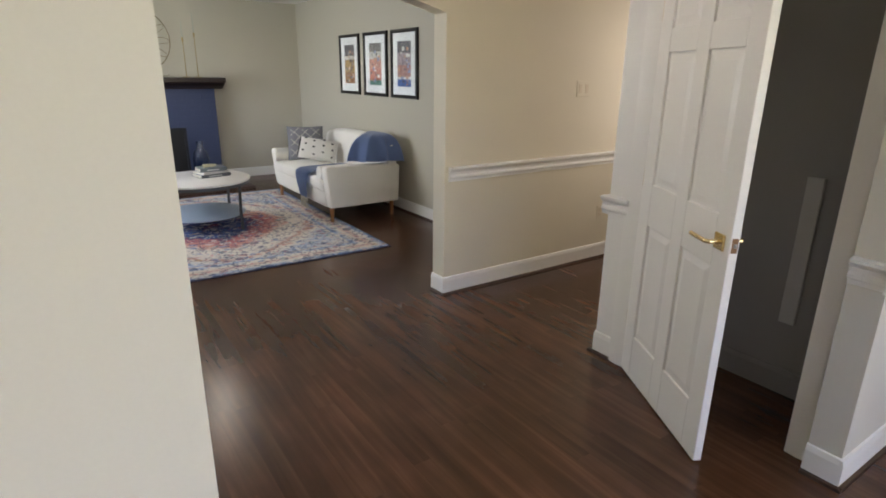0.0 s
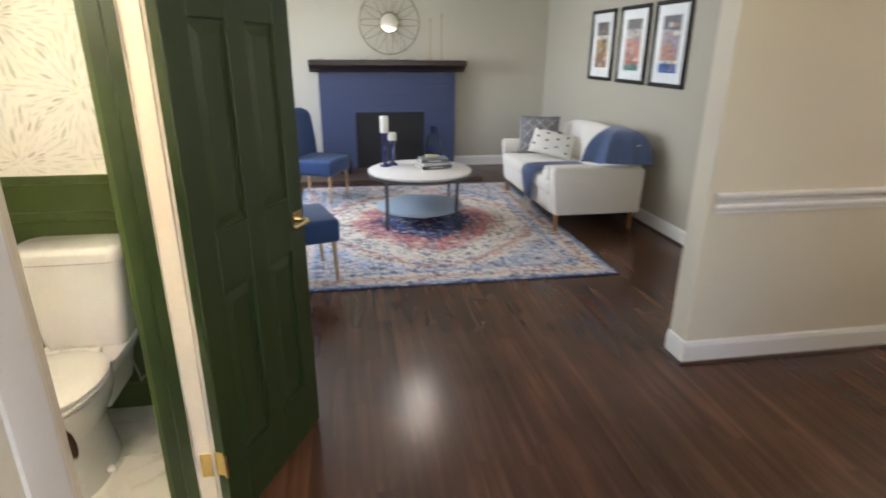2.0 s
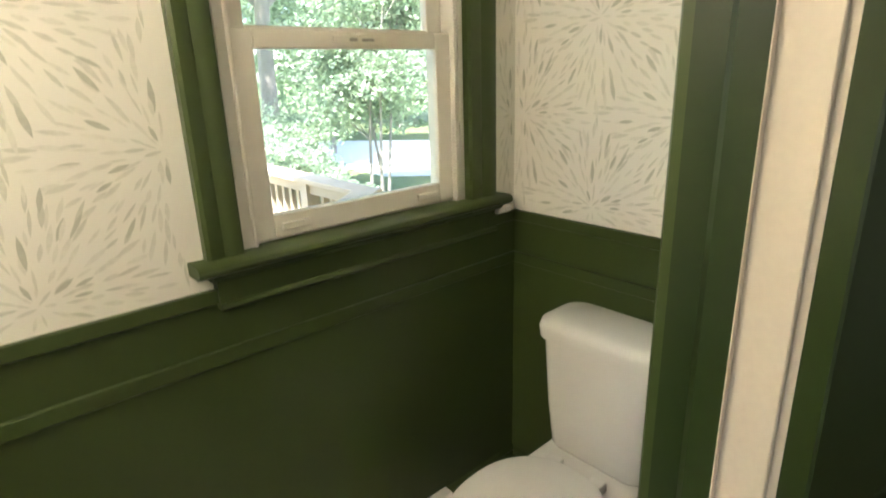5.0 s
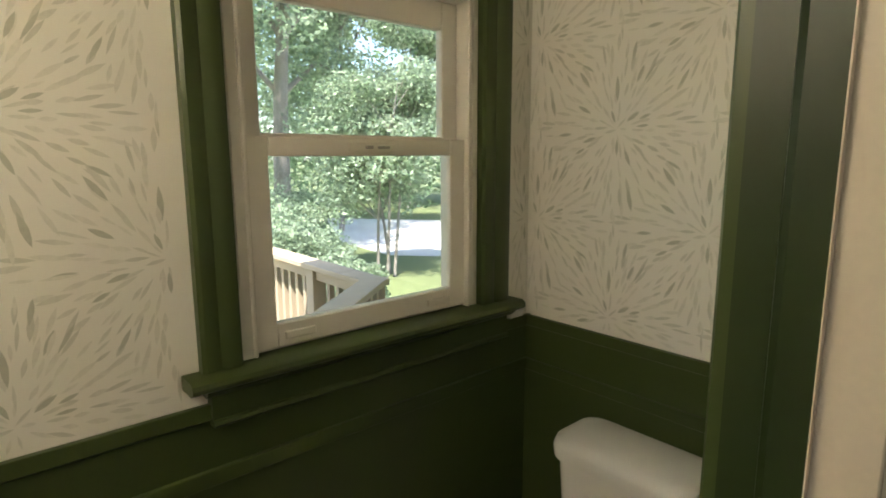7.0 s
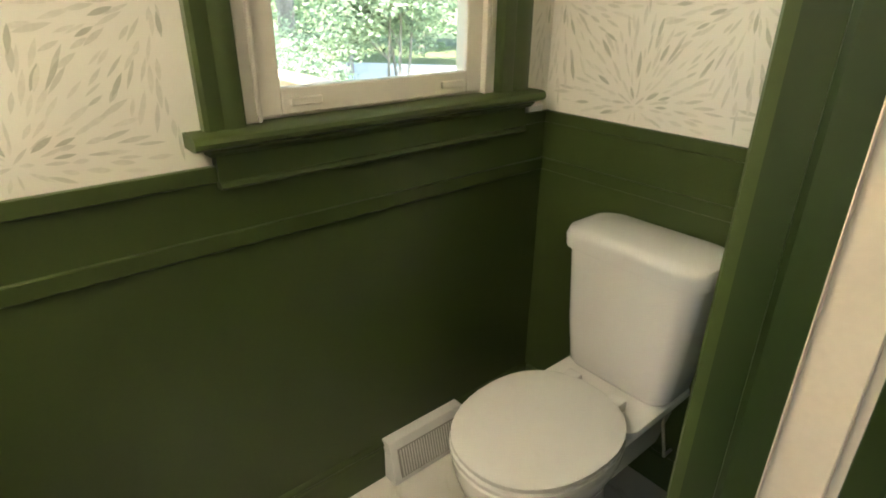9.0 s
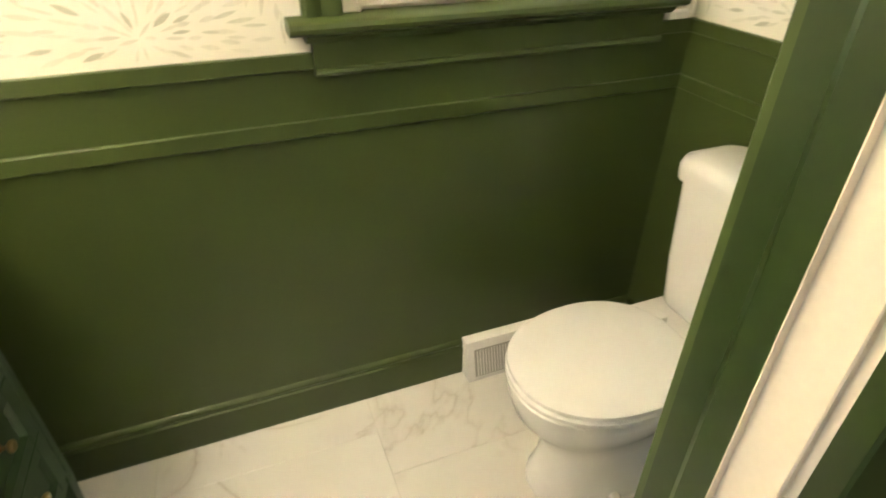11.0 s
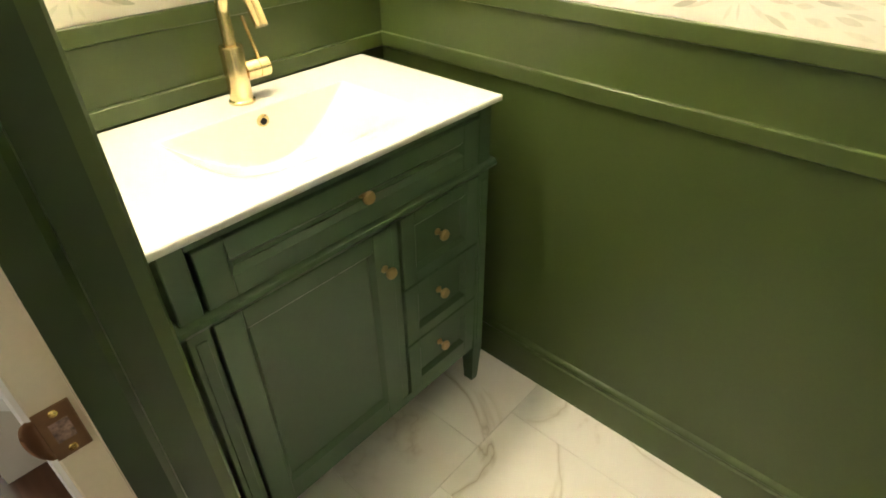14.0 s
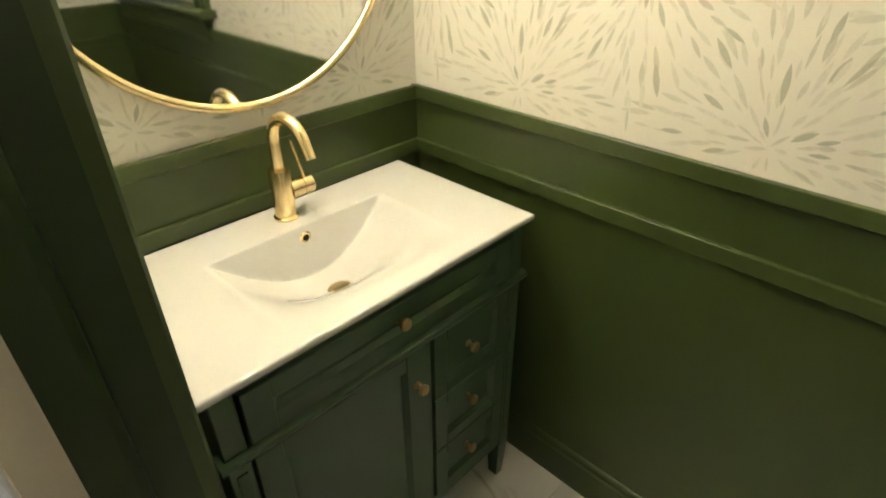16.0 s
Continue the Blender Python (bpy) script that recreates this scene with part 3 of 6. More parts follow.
def wainscot(name, place, base=True, lap=0.0):
    """Flat green panelling with cap, rail and base; place(x, out, z) style builders per wall."""
    kind, face, side, a, b = place
    prof = profile_y if kind == "y" else profile_x
    top = thing("wainscot_" + name, "forest green painted wainscot with flat cap and rail", "wainscot", kind="structure")
    part("panel", prof(face, side, a - lap, b, [(0.0, 0.0), (0.006, 0.0), (0.006, 1.06), (0.0, 1.06)]), M_GREEN, top)
    part("cap_board", prof(face, side, a, b, [(0.0061, 1.036), (0.016, 1.037), (0.019, 1.039), (0.019, 1.0695), (0.0175, 1.071), (0.0061, 1.071)]), M_GREEN, top)
    part("rail_board", prof(face, side, a, b, [(0.0061, 0.888), (0.015, 0.888), (0.018, 0.890), (0.018, 0.9225), (0.0165, 0.924), (0.0061, 0.924)]), M_GREEN, top)
    if base:
        part("base_board", prof(face, side, a, b, [(0.0061, 0.0), (0.0180, 0.0), (0.0180, 0.108), (0.0135, 0.112), (0.0135, 0.118), (0.0165, 0.122), (0.0165, 0.129), (0.011, 0.137), (0.0061, 0.139)]), M_GREEN, top)
    return top


wainscot("west", ("y", -1.222, 1, 0.70, 2.25))
wainscot("west_register", ("y", -1.222, 1, 2.25, 2.545), base=False)
wainscot("west_far", ("y", -1.222, 1, 2.545, 2.90))
wainscot("vanity", ("x", 0.70, 1, -1.2028, -0.28), lap=0.0128)
wainscot("toilet", ("x", 2.90, -1, -1.2028, -0.28), lap=0.0128)


def wainscot_door_wall():
    for nm, a, b in (("doorway_south", 0.70, 1.295), ("doorway_north", 2.19, 2.90)):
        wainscot(nm, ("y", -0.28, -1, a, b))


wainscot_door_wall()


# ---- powder room doorway ----
def doorway():
    y0, y1, top = 1.40, 2.085, 2.04
    fr = thing("door_frame_powder", "door jamb, cream on the hall side and green inside", "door frame", kind="structure")
    for nm, a, b, s, xh in (("strike_jamb", 1.38, y0, 1, -0.166), ("hinge_jamb", y1, 2.105, -1, -0.15)):
        part(nm, boxed(-0.202, xh, a, b, 0, top, bevel=0.0015), M_JAMB, fr, "cream painted jamb edge")
        # jamb and stop take the shade-darkened green
        part("green_" + nm, boxed(-0.28, -0.2021, a, b, 0, top), M_GREEN_DIM, fr, "green painted jamb")
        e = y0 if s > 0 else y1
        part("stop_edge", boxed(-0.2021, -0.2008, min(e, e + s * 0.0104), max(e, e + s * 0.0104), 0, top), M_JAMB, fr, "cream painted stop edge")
        part("door_stop", prism([(-0.2021, e), (-0.2021, e + s * 0.010), (-0.234, e + s * 0.010), (-0.242, e + s * 0.005), (-0.244, e)], 0, top), M_GREEN_DIM, fr, smooth=20)
    part("head_jamb", boxed(-0.28, -0.166, 1.38, 2.105, top, 2.06), M_GREEN_DIM, fr)
    for nm, a, b in (("strike", 1.295, 1.392), ("hinge", 2.093, 2.19)):
        inner = [(a, -0.2801), (b, -0.2801), (b, -0.296), (b - 0.004, -0.300), (a + 0.004, -0.300), (a, -0.296)]
        part("inner_casing", prism([(x, y) for y, x in inner], 0, 2.14), M_GREEN, fr, "green painted casing")
    part("hall_casing", prism([(-0.1649, 1.262), (-0.1649, 1.362), (-0.160, 1.362), (-0.157, 1.35), (-0.155, 1.28), (-0.158, 1.262)], 0, 2.14), M_TRIM, fr, "cream painted casing")
    part("hall_casing", prism([(-0.1499, 2.094), (-0.1499, 2.19), (-0.132, 2.19), (-0.130, 2.12), (-0.136, 2.102), (-0.136, 2.094)], 0, 2.14), M_JAMB, fr, "cream painted casing")
    part("inner_head_casing", boxed(-0.300, -0.2801, 1.392, 2.093, 2.045, 2.14), M_GREEN_DIM, fr)
    part("hall_head_casing", boxed(-0.1499, -0.130, 1.362, 2.094, 2.045, 2.14), M_JAMB, fr)
    part("strike_plate", boxed(-0.196, -0.166, 1.4001, 1.4022, 0.868, 0.930, bevel=0.0008), M_BRONZE, fr, "aged bronze strike plate")
    lip, cols = bmesh.new(), []
    for i in range(13):
        v = -1 + 2 * i / 12
        w = 0.002 + 0.013 * math.sqrt(max(0.0, 1 - v * v * 0.96))
        cols.append([lip.verts.new((-0.1662 + w * s, 1.4018 - 0.0085 * s * s * w / 0.015, 0.899 + 0.027 * v)) for s in (0, 0.25, 0.5, 0.75, 1.0)])
    for a, b in zip(cols, cols[1:]):
        for k in range(4):
            lip.faces.new((a[k], a[k + 1], b[k + 1], b[k]))
    bmesh.ops.solidify(lip, geom=lip.faces[:], thickness=0.0016)
    part("strike_lip", lip, M_BRONZE, fr, smooth=60)
    part("latch_hole", boxed(-0.189, -0.173, 1.4022, 1.4029, 0.888, 0.912), surface("worn_latch_hole", (0.26, 0.17, 0.14), 0.7, grain=220, vary=0.9, bump=0.8, big=90), fr, "worn latch hole")
    for z in (0.876, 0.922):
        part("screw", lathe([(0.0, 0.0), (0.0042, 0.0), (0.0036, 0.0012), (0.0, 0.0016)], 12, at=(-0.181, 1.4022, z), axis="y"), M_BRASS, fr)
    return fr


doorway()


def panel_door(name, w, h, t, material, label, at, rz, lever_mat, lever_z=0.935, lever_side=1):
    """A six-panel door leaf; its hinge edge stands on the origin and the leaf runs along +x, faces at y -t..0."""
    top = thing(name, label, "door", at, rz, kind="structure")
    st, mid = 0.105, 0.095
    rows = [(0.235, 0.83), (1.03, 1.62), (1.72, 1.93)]
    core = boxed(0.004, w - 0.004, -t + 0.011, -0.011, 0.012, h - 0.004)
    part("core", core, material, top)
    for a, b in ((0, st), (w - st, w), (w / 2 - mid / 2, w / 2 + mid / 2)):
        part("stile", boxed(a, b, -t, 0, 0.008, h, bevel=0.0025), material, top)
    zs = [0.008] + [z for r in rows for z in r] + [h]
    for z0, z1 in zip(zs[::2], zs[1::2]):
        for a, b in ((st, w / 2 - mid / 2), (w / 2 + mid / 2, w - st)):
            part("rail", boxed(a, b, -t + 0.0003, -0.0003, z0, z1, bevel=0.0025), material, top)
    for z0, z1 in rows:
        for a, b in ((st, w / 2 - mid / 2), (w / 2 + mid / 2, w - st)):
            for f, s in ((-0.011, 1), (-t + 0.011, -1)):
                bm = bmesh.new()
                r0 = [(a + 0.012, z0 + 0.012), (b - 0.012, z0 + 0.012), (b - 0.012, z1 - 0.012), (a + 0.012, z1 - 0.012)]
                r1 = [(a + 0.040, z0 + 0.040), (b - 0.040, z0 + 0.040), (b - 0.040, z1 - 0.040), (a + 0.040, z1 - 0.040)]
                loft([[(x, f, z) for x, z in r0], [(x, f + s * 0.0075, z) for x, z in r1]], bm)
                part("raised_panel", bm, material, top, smooth=None)
    # lever set on both faces
    lx = w - 0.062
    part("latch_plate", boxed(w - 0.0004, w + 0.0012, -t / 2 - 0.012, -t / 2 + 0.012, lever_z - 0.028, lever_z + 0.028, bevel=0.0005), M_BRONZE, top, "aged bronze latch plate")
    part("latch_bolt", boxed(w, w + 0.009, -t / 2 - 0.006, -t / 2 + 0.006, lever_z - 0.008, lever_z + 0.008, bevel=0.003), M_STEEL, top)
    for f, s in ((0.0, 1), (-t, -1)):
        rose = part("rose", boxed(lx - 0.031, lx + 0.031, f, f + s * 0.010, lever_z - 0.031, lever_z + 0.031, bevel=0.0025), lever_mat, top, "square gold rose")
        part("lever", tube([(lx, f + s * 0.010, lever_z), (lx, f + s * 0.045, lever_z), (lx - 0.012, f + s * 0.055, lever_z), (lx - 0.06, f + s * 0.056, lever_z + 0.001), (lx - 0.118, f + s * 0.055, lever_z + 0.002)], 0.0085, 10), lever_mat, rose, "gold lever handle")
    return top


# green leaf, swung wide open into the hall
_ang = 66.0
green_door = panel_door("door_1", 0.635, 2.02, 0.035, M_GREEN_DIM, "dark green six-panel door swung open into the hall", (-0.142, 2.092, 0.0), _ang, M_GOLD, 0.94)
for z in (0.277, 1.78):
    part("hinge_leaf", boxed(-0.0012, 0.0, -0.034, 0.002, z - 0.045, z + 0.045), M_BRASS, green_door, "brass hinge leaf")
    part("hinge_barrel", lathe([(0.006, -0.045), (0.006, 0.045)], 12, at=(-0.004, -0.038, z)), M_BRASS, green_door)
for z in (0.277, 1.78):
    solid("door_hinge", boxed(-0.187, -0.152, 2.0832, 2.0849, z - 0.045, z + 0.045, bevel=0.0005), M_BRASS, "polished brass hinge leaf on the cream jamb", "hinge", group="powder room hinges")

# white closet door, ajar into the hall
_ang2 = math.degrees(math.atan2(0.755 - 1.432, 1.866 - 2.252))
white_door = panel_door("door_2", 0.78, 2.03, 0.035, M_TRIM, "white six-panel door standing half open", (2.252, 1.432, 0.0), _ang2, M_GOLD, 0.935)
for z in (0.30, 1.05, 1.80):
    part("hinge_leaf", boxed(-0.0015, 0.0, -0.034, 0.002, z - 0.045, z + 0.045), M_BRASS, white_door, "brass hinge leaf")
    part("hinge_barrel", lathe([(0.006, -0.045), (0.006, 0.045)], 12, at=(-0.004, 0.006, z)), M_BRASS, white_door)


def closet_frame():
    fr = thing("door_frame_closet", "white moulded door casing and jamb", "door frame", kind="structure")
    for nm, a, b in (("hinge", 1.44, 1.545), ("latch", 0.50, 0.60)):
        part(nm + "_casing", prism([(2.2499, a), (2.2499, b), (2.234, b), (2.228, (a + b) / 2), (2.233, a)], 0, 2.14), M_TRIM, fr)
        part(nm + "_jamb", boxed(2.25, 2.37, (1.438 if nm == "hinge" else 0.59), (1.45 if nm == "hinge" else 0.602), 0, 2.05), M_TRIM, fr)
    part("head_casing", boxed(2.231, 2.2499, 0.60, 1.44, 2.05, 2.14), M_TRIM, fr)
    solid("skirt_board", boxed(2.685, 2.6999, 0.84, 0.915, 0.37, 1.09, bevel=0.003), M_BOARD_DIM, "pale board on the closet wall, colour darkened for shade", "board", kind="structure")


closet_frame()


# ---- window in the powder room ----
def window():
    top = thing("window_1", "almond double-hung window with green painted casing", "window", (-0.008, 0, 0), kind="structure")
    y0, y1 = 1.955, 2.675
    for a, b in ((1.873, y0 + 0.004), (y1 - 0.006, 2.787)):
        w = b - a
        prof = [(-0.0088, a), (0.014, a), (0.020, a + 0.008), (0.020, a + w * 0.35), (0.016, a + w * 0.45), (0.022, a + w * 0.60), (0.022, b - 0.012), (0.018, b - 0.004), (-0.0088, b)]
        part("casing", prism([(-1.2049 + o, y) for o, y in prof], 1.142, 2.10), M_GREEN, top, "green painted casing")
    part("head_casing", boxed(-1.2138, -1.183, 1.873, 2.787, 2.10, 2.19, bevel=0.004), M_GREEN, top, "green painted casing")
    stool = prism([(-1.30, 1.112), (-1.158, 1.112), (-1.147, 1.118), (-1.144, 1.127), (-1.147, 1.136), (-1.156, 1.1415), (-1.30, 1.1415)], 1.838, 2.815, "xz")
    part("stool", stool, M_GREEN, top, "green painted sill board")
    part("cove", prism([(-1.2138, 1.094), (-1.178, 1.094), (-1.164, 1.106), (-1.164, 1.1119), (-1.2138, 1.1119)], 1.872, 2.79, "xz"), M_GREEN, top)
    part("apron", prism([(-1.2138, 1.024), (-1.180, 1.024), (-1.176, 1.030), (-1.179, 1.037), (-1.185, 1.040), (-1.185, 1.0938), (-1.2138, 1.0938)], 1.885, 2.776, "xz"), M_GREEN, top, "green painted apron")
    # frame and sashes
    for a, b in ((y0, 1.995), (2.632, y1)):
        part("jamb_track", boxed(-1.33, -1.212, a, b, 1.142, 2.02), M_SASH, top)
        s = 0.006
        part("track_bead", boxed(-1.238, -1.205, (b - 0.006 if a == y0 else a - 0.003), (b + 0.003 if a == y0 else a + 0.006), 1.142, 2.02, bevel=0.002), M_SASH, top)
        part("track_slot", boxed(-1.2118, -1.2085, (a + 0.012 if a == y0 else a + 0.016), (b - 0.018 if a == y0 else b - 0.012), 1.30, 2.02), M_SASH, top)
    part("head_track", boxed(-1.33, -1.212, 1.995, 2.632, 1.985, 2.02), M_SASH, top)
    part("sill_track", boxed(-1.33, -1.236, 1.995, 2.632, 1.1416, 1.148), M_SASH, top)

    def sash(name, x0, x1, z0, z1, gz0, gz1, glass_x):
        sa = part(name, boxed(x0, x1, 1.996, 2.051, z0, z1, bevel=0.003), M_SASH, top, "almond vinyl sash")
        part("stile", boxed(x0, x1, 2.576, 2.631, z0, z1, bevel=0.003), M_SASH, sa)
        part("bottom_rail", boxed(x0, x1, 2.0511, 2.5759, z0, gz0, bevel=0.003), M_SASH, sa)
        part("top_rail", boxed(x0, x1, 2.0511, 2.5759, gz1, z1, bevel=0.003), M_SASH, sa)
        g = part("pane", boxed(glass_x - 0.002, glass_x + 0.002, 2.045, 2.582, gz0 - 0.006, gz1 + 0.006), M_GLASS, sa, "clear glass pane")
        g.visible_shadow = False
        return sa

    low = sash("lower_sash", -1.252, -1.222, 1.148, 1.620, 1.204, 1.577, -1.238)
    sash("upper_sash", -1.286, -1.256, 1.585, 1.984, 1.628, 1.912, -1.272)
    for y in (2.105, 2.525):
        lift = part("lift_rail", boxed(-1.222, -1.214, y - 0.038, y + 0.038, 1.166, 1.184, bevel=0.002), M_SASH, low)
    lock = part("sash_lock", boxed(-1.222, -1.216, 2.25, 2.39, 1.588, 1.608, bevel=0.002), M_SASH, low)
    part("lock_catch", boxed(-1.216, -1.210, 2.295, 2.315, 1.594, 1.602, bevel=0.001), M_STEEL, lock)
    part("lock_catch", boxed(-1.216, -1.212, 2.33, 2.365, 1.594, 1.601, bevel=0.001), M_STEEL, lock)
    solid("unpainted_wall_patch", boxed(-1.2217, -1.20, 2.80, 2.865, 1.0722, 1.094, bevel=0.004), M_TRIM, "small white unpainted end of the sill return", "trim", kind="structure")


window()


# ---- wallpaper print ----
def burst_motif():
    """One burst: rings of leaf strokes (angle, radius, half length, half width, tone) about a centre, the same in every repeat."""
    rnd = random.Random(31)
    strokes = []
    for r, count, ln, wd in ((0.030, 9, 0.017, 0.0042), (0.060, 15, 0.020, 0.0052), (0.092, 22, 0.022, 0.0056), (0.124, 28, 0.024, 0.0058), (0.156, 34, 0.025, 0.0060), (0.188, 40, 0.026, 0.0062), (0.220, 46, 0.026, 0.0062), (0.252, 52, 0.026, 0.0062), (0.284, 56, 0.026, 0.0062)):
        turn = rnd.random() * 6.28
        for k in range(count):
            a = turn + math.tau * (k + rnd.uniform(-0.28, 0.28)) / count
            tone = rnd.choice((1, 1, 3, 3, 3, 2, 2, 2, 2, 2))
            strokes.append((a, r + rnd.uniform(-0.015, 0.015), ln * rnd.uniform(0.65, 1.25), wd * rnd.uniform(0.45, 0.95), tone, rnd.uniform(-0.10, 0.10)))
    # the few strokes in full colour
    for deg, r, ln, wd in ((92, 0.105, 0.034, 0.0062), (44, 0.190, 0.042, 0.0075), (66, 0.150, 0.024, 0.0052), (58, 0.165, 0.030, 0.0042), (78, 0.200, 0.024, 0.0052), (-88, 0.050, 0.022, 0.0050), (-66, 0.085, 0.024, 0.0052), (-76, 0.195, 0.032, 0.0068), (-70, 0.215, 0.026, 0.0048), (33, 0.055, 0.022, 0.0055), (20, 0.085, 0.018, 0.0042), (112, 0.035, 0.018, 0.0045), (198, 0.090, 0.022, 0.0052), (207, 0.130, 0.018, 0.0045), (152, 0.120, 0.024, 0.0058), (128, 0.175, 0.030, 0.0060), (138, 0.215, 0.022, 0.0048), (108, 0.220, 0.026, 0.0050), (240, 0.170, 0.024, 0.0048), (4, 0.075, 0.018, 0.0038), (184, 0.170, 0.020, 0.0044), (15, 0.235, 0.026, 0.0050), (-30, 0.190, 0.022, 0.0042)):
        strokes.append((math.radians(deg), r, ln, wd, 0, 0.0))
    return strokes


def burst_print(name, place, u0, u1, centre_u, holes=()):
    """The burst repeated on a half-drop lattice; place(u, z, lift) lays a stroke on a wall."""
    rnd = random.Random(name)
    motif = burst_motif()
    centres = [(centre_u + 0.2625 * i, 1.122 + 0.525 * j + (0.2625 if i % 2 else 0.0)) for i in range(-8, 9) for j in range(-1, 4)]
    verts, faces, mats = [], [], []
    for cu, cz in centres:
        if not u0 - 0.3 < cu < u1 + 0.3:
            continue
        near = [c for c in centres if c != (cu, cz) and math.hypot(c[0] - cu, c[1] - cz) < 0.6]
        for a, rr, h, w, tone, lean in motif:
            u, z = cu + rr * math.cos(a), cz + rr * math.sin(a)
            if any(math.hypot(c[0] - u, c[1] - z) < rr * 1.02 for c in near):
                continue
            t, n = (math.cos(a + lean), math.sin(a + lean)), (-math.sin(a + lean), math.cos(a + lean))
            ring = [(h, 0), (h * 0.5, w * 0.72), (0, w), (-h * 0.55, w * 0.66), (-h, 0), (-h * 0.55, -w * 0.66), (0, -w), (h * 0.5, -w * 0.72)]
            pts = [(u + p * t[0] + q * n[0], z + p * t[1] + q * n[1]) for p, q in ring]
            if any(p[0] < u0 or p[0] > u1 or p[1] < 1.0725 or p[1] > CEIL - 0.01 for p in pts):
                continue
            if any(a0 < p[0] < a1 and z0 < p[1] < z1 for p in pts for a0, a1, z0, z1 in holes):
                continue
            k = len(verts)
            lift = rnd.uniform(0.0, 0.0008) + (0.0004 if tone == 0 else 0.0)
            verts += [place(*p, lift) for p in pts]
            faces.append(tuple(range(k, k + 8)))
            mats.append(tone)
    me = bpy.data.meshes.new(name)
    me.from_pydata(verts, [], faces)
    for m in M_PETALS:
        me.materials.append(m)
    me.polygons.foreach_set("material_index", mats)
    return tagged(new(name, me), "sage leaf strokes printed in bursts on ivory wallpaper", "wallpaper", kind="stuff")


burst_print("wallpaper_print_west", lambda u, z, h: (-1.2216 + h, u, z), 0.705, 2.895, 1.043, [(1.84, 2.82, 1.0, 2.19)])
burst_print("wallpaper_print_vanity", lambda u, z, h: (u, 0.7004 + h, z), -1.218, -0.285, -0.512)
burst_print("wallpaper_print_toilet", lambda u, z, h: (u, 2.8996 - h, z), -1.218, -0.285, -0.918)
for _s, _a, _b in (("doorway_south", 0.705, 1.29), ("doorway_north", 2.195, 2.895)):
    structure("wallpaper_" + _s, boxed(-0.2812, -0.2801, _a, _b, 1.05, CEIL), M_PAPER, "ivory wallpaper beside the doorway", "wallpaper")
    burst_print("wallpaper_print_" + _s, lambda u, z, h: (-0.2816 - h, u, z), _a, _b, 1.047)


# ---- floor register ----
def register():
    top = thing("floor_register", "white baseboard heat register with louvred face", "register")
    part("body", prism([(-1.2158, 0.0), (-1.150, 0.0), (-1.150, 0.018), (-1.172, 0.122), (-1.180, 0.145), (-1.2158, 0.145)], 2.2505, 2.5445, "xz"), M_TRIM, top)
    part("face_plate", prism([(-1.1495, 0.020), (-1.147, 0.022), (-1.1685, 0.120), (-1.171, 0.118)], 2.275, 2.52, "xz"), surface("grey_register_shadow", (0.42, 0.41, 0.38), 0.5), top)
    for i in range(24):
        y = 2.281 + i * 0.0101
        part("louvre", prism([(-1.1468, 0.026), (-1.1448, 0.027), (-1.1662, 0.116), (-1.1682, 0.115)], y, y + 0.0045, "xz"), M_TRIM, top, smooth=None)


register()


# ---- toilet ----
def oval(cx, cy, a, front, back, z, n=40, power=2.2):
    """An elongated bowl outline: front reaches to -y."""
    pts = []
    for i in range(n):
        t = 2 * math.pi * i / n
        c, s = math.cos(t), math.sin(t)
        b = back if s > 0 else front
        pts.append((cx + a * math.copysign(abs(c) ** (2 / power), c), cy + b * math.copysign(abs(s) ** (2 / power), s), z))
    return pts


def rounded(x0, x1, y0, y1, z, r, n=6, bow=0.0):
    pts = []
    for cx, cy, s in ((x1 - r, y1 - r, 0), (x0 + r, y1 - r, 1), (x0 + r, y0 + r, 2), (x1 - r, y0 + r, 3)):
        for i in range(n + 1):
            a = math.pi / 2 * (s + i / n)
            x, y = cx + r * math.cos(a), cy + r * math.sin(a)
            if bow and y < (y0 + y1) / 2:
                y -= bow * (1 - ((x - (x0 + x1) / 2) / ((x1 - x0) / 2)) ** 2)
            pts.append((x, y, z))
    return pts


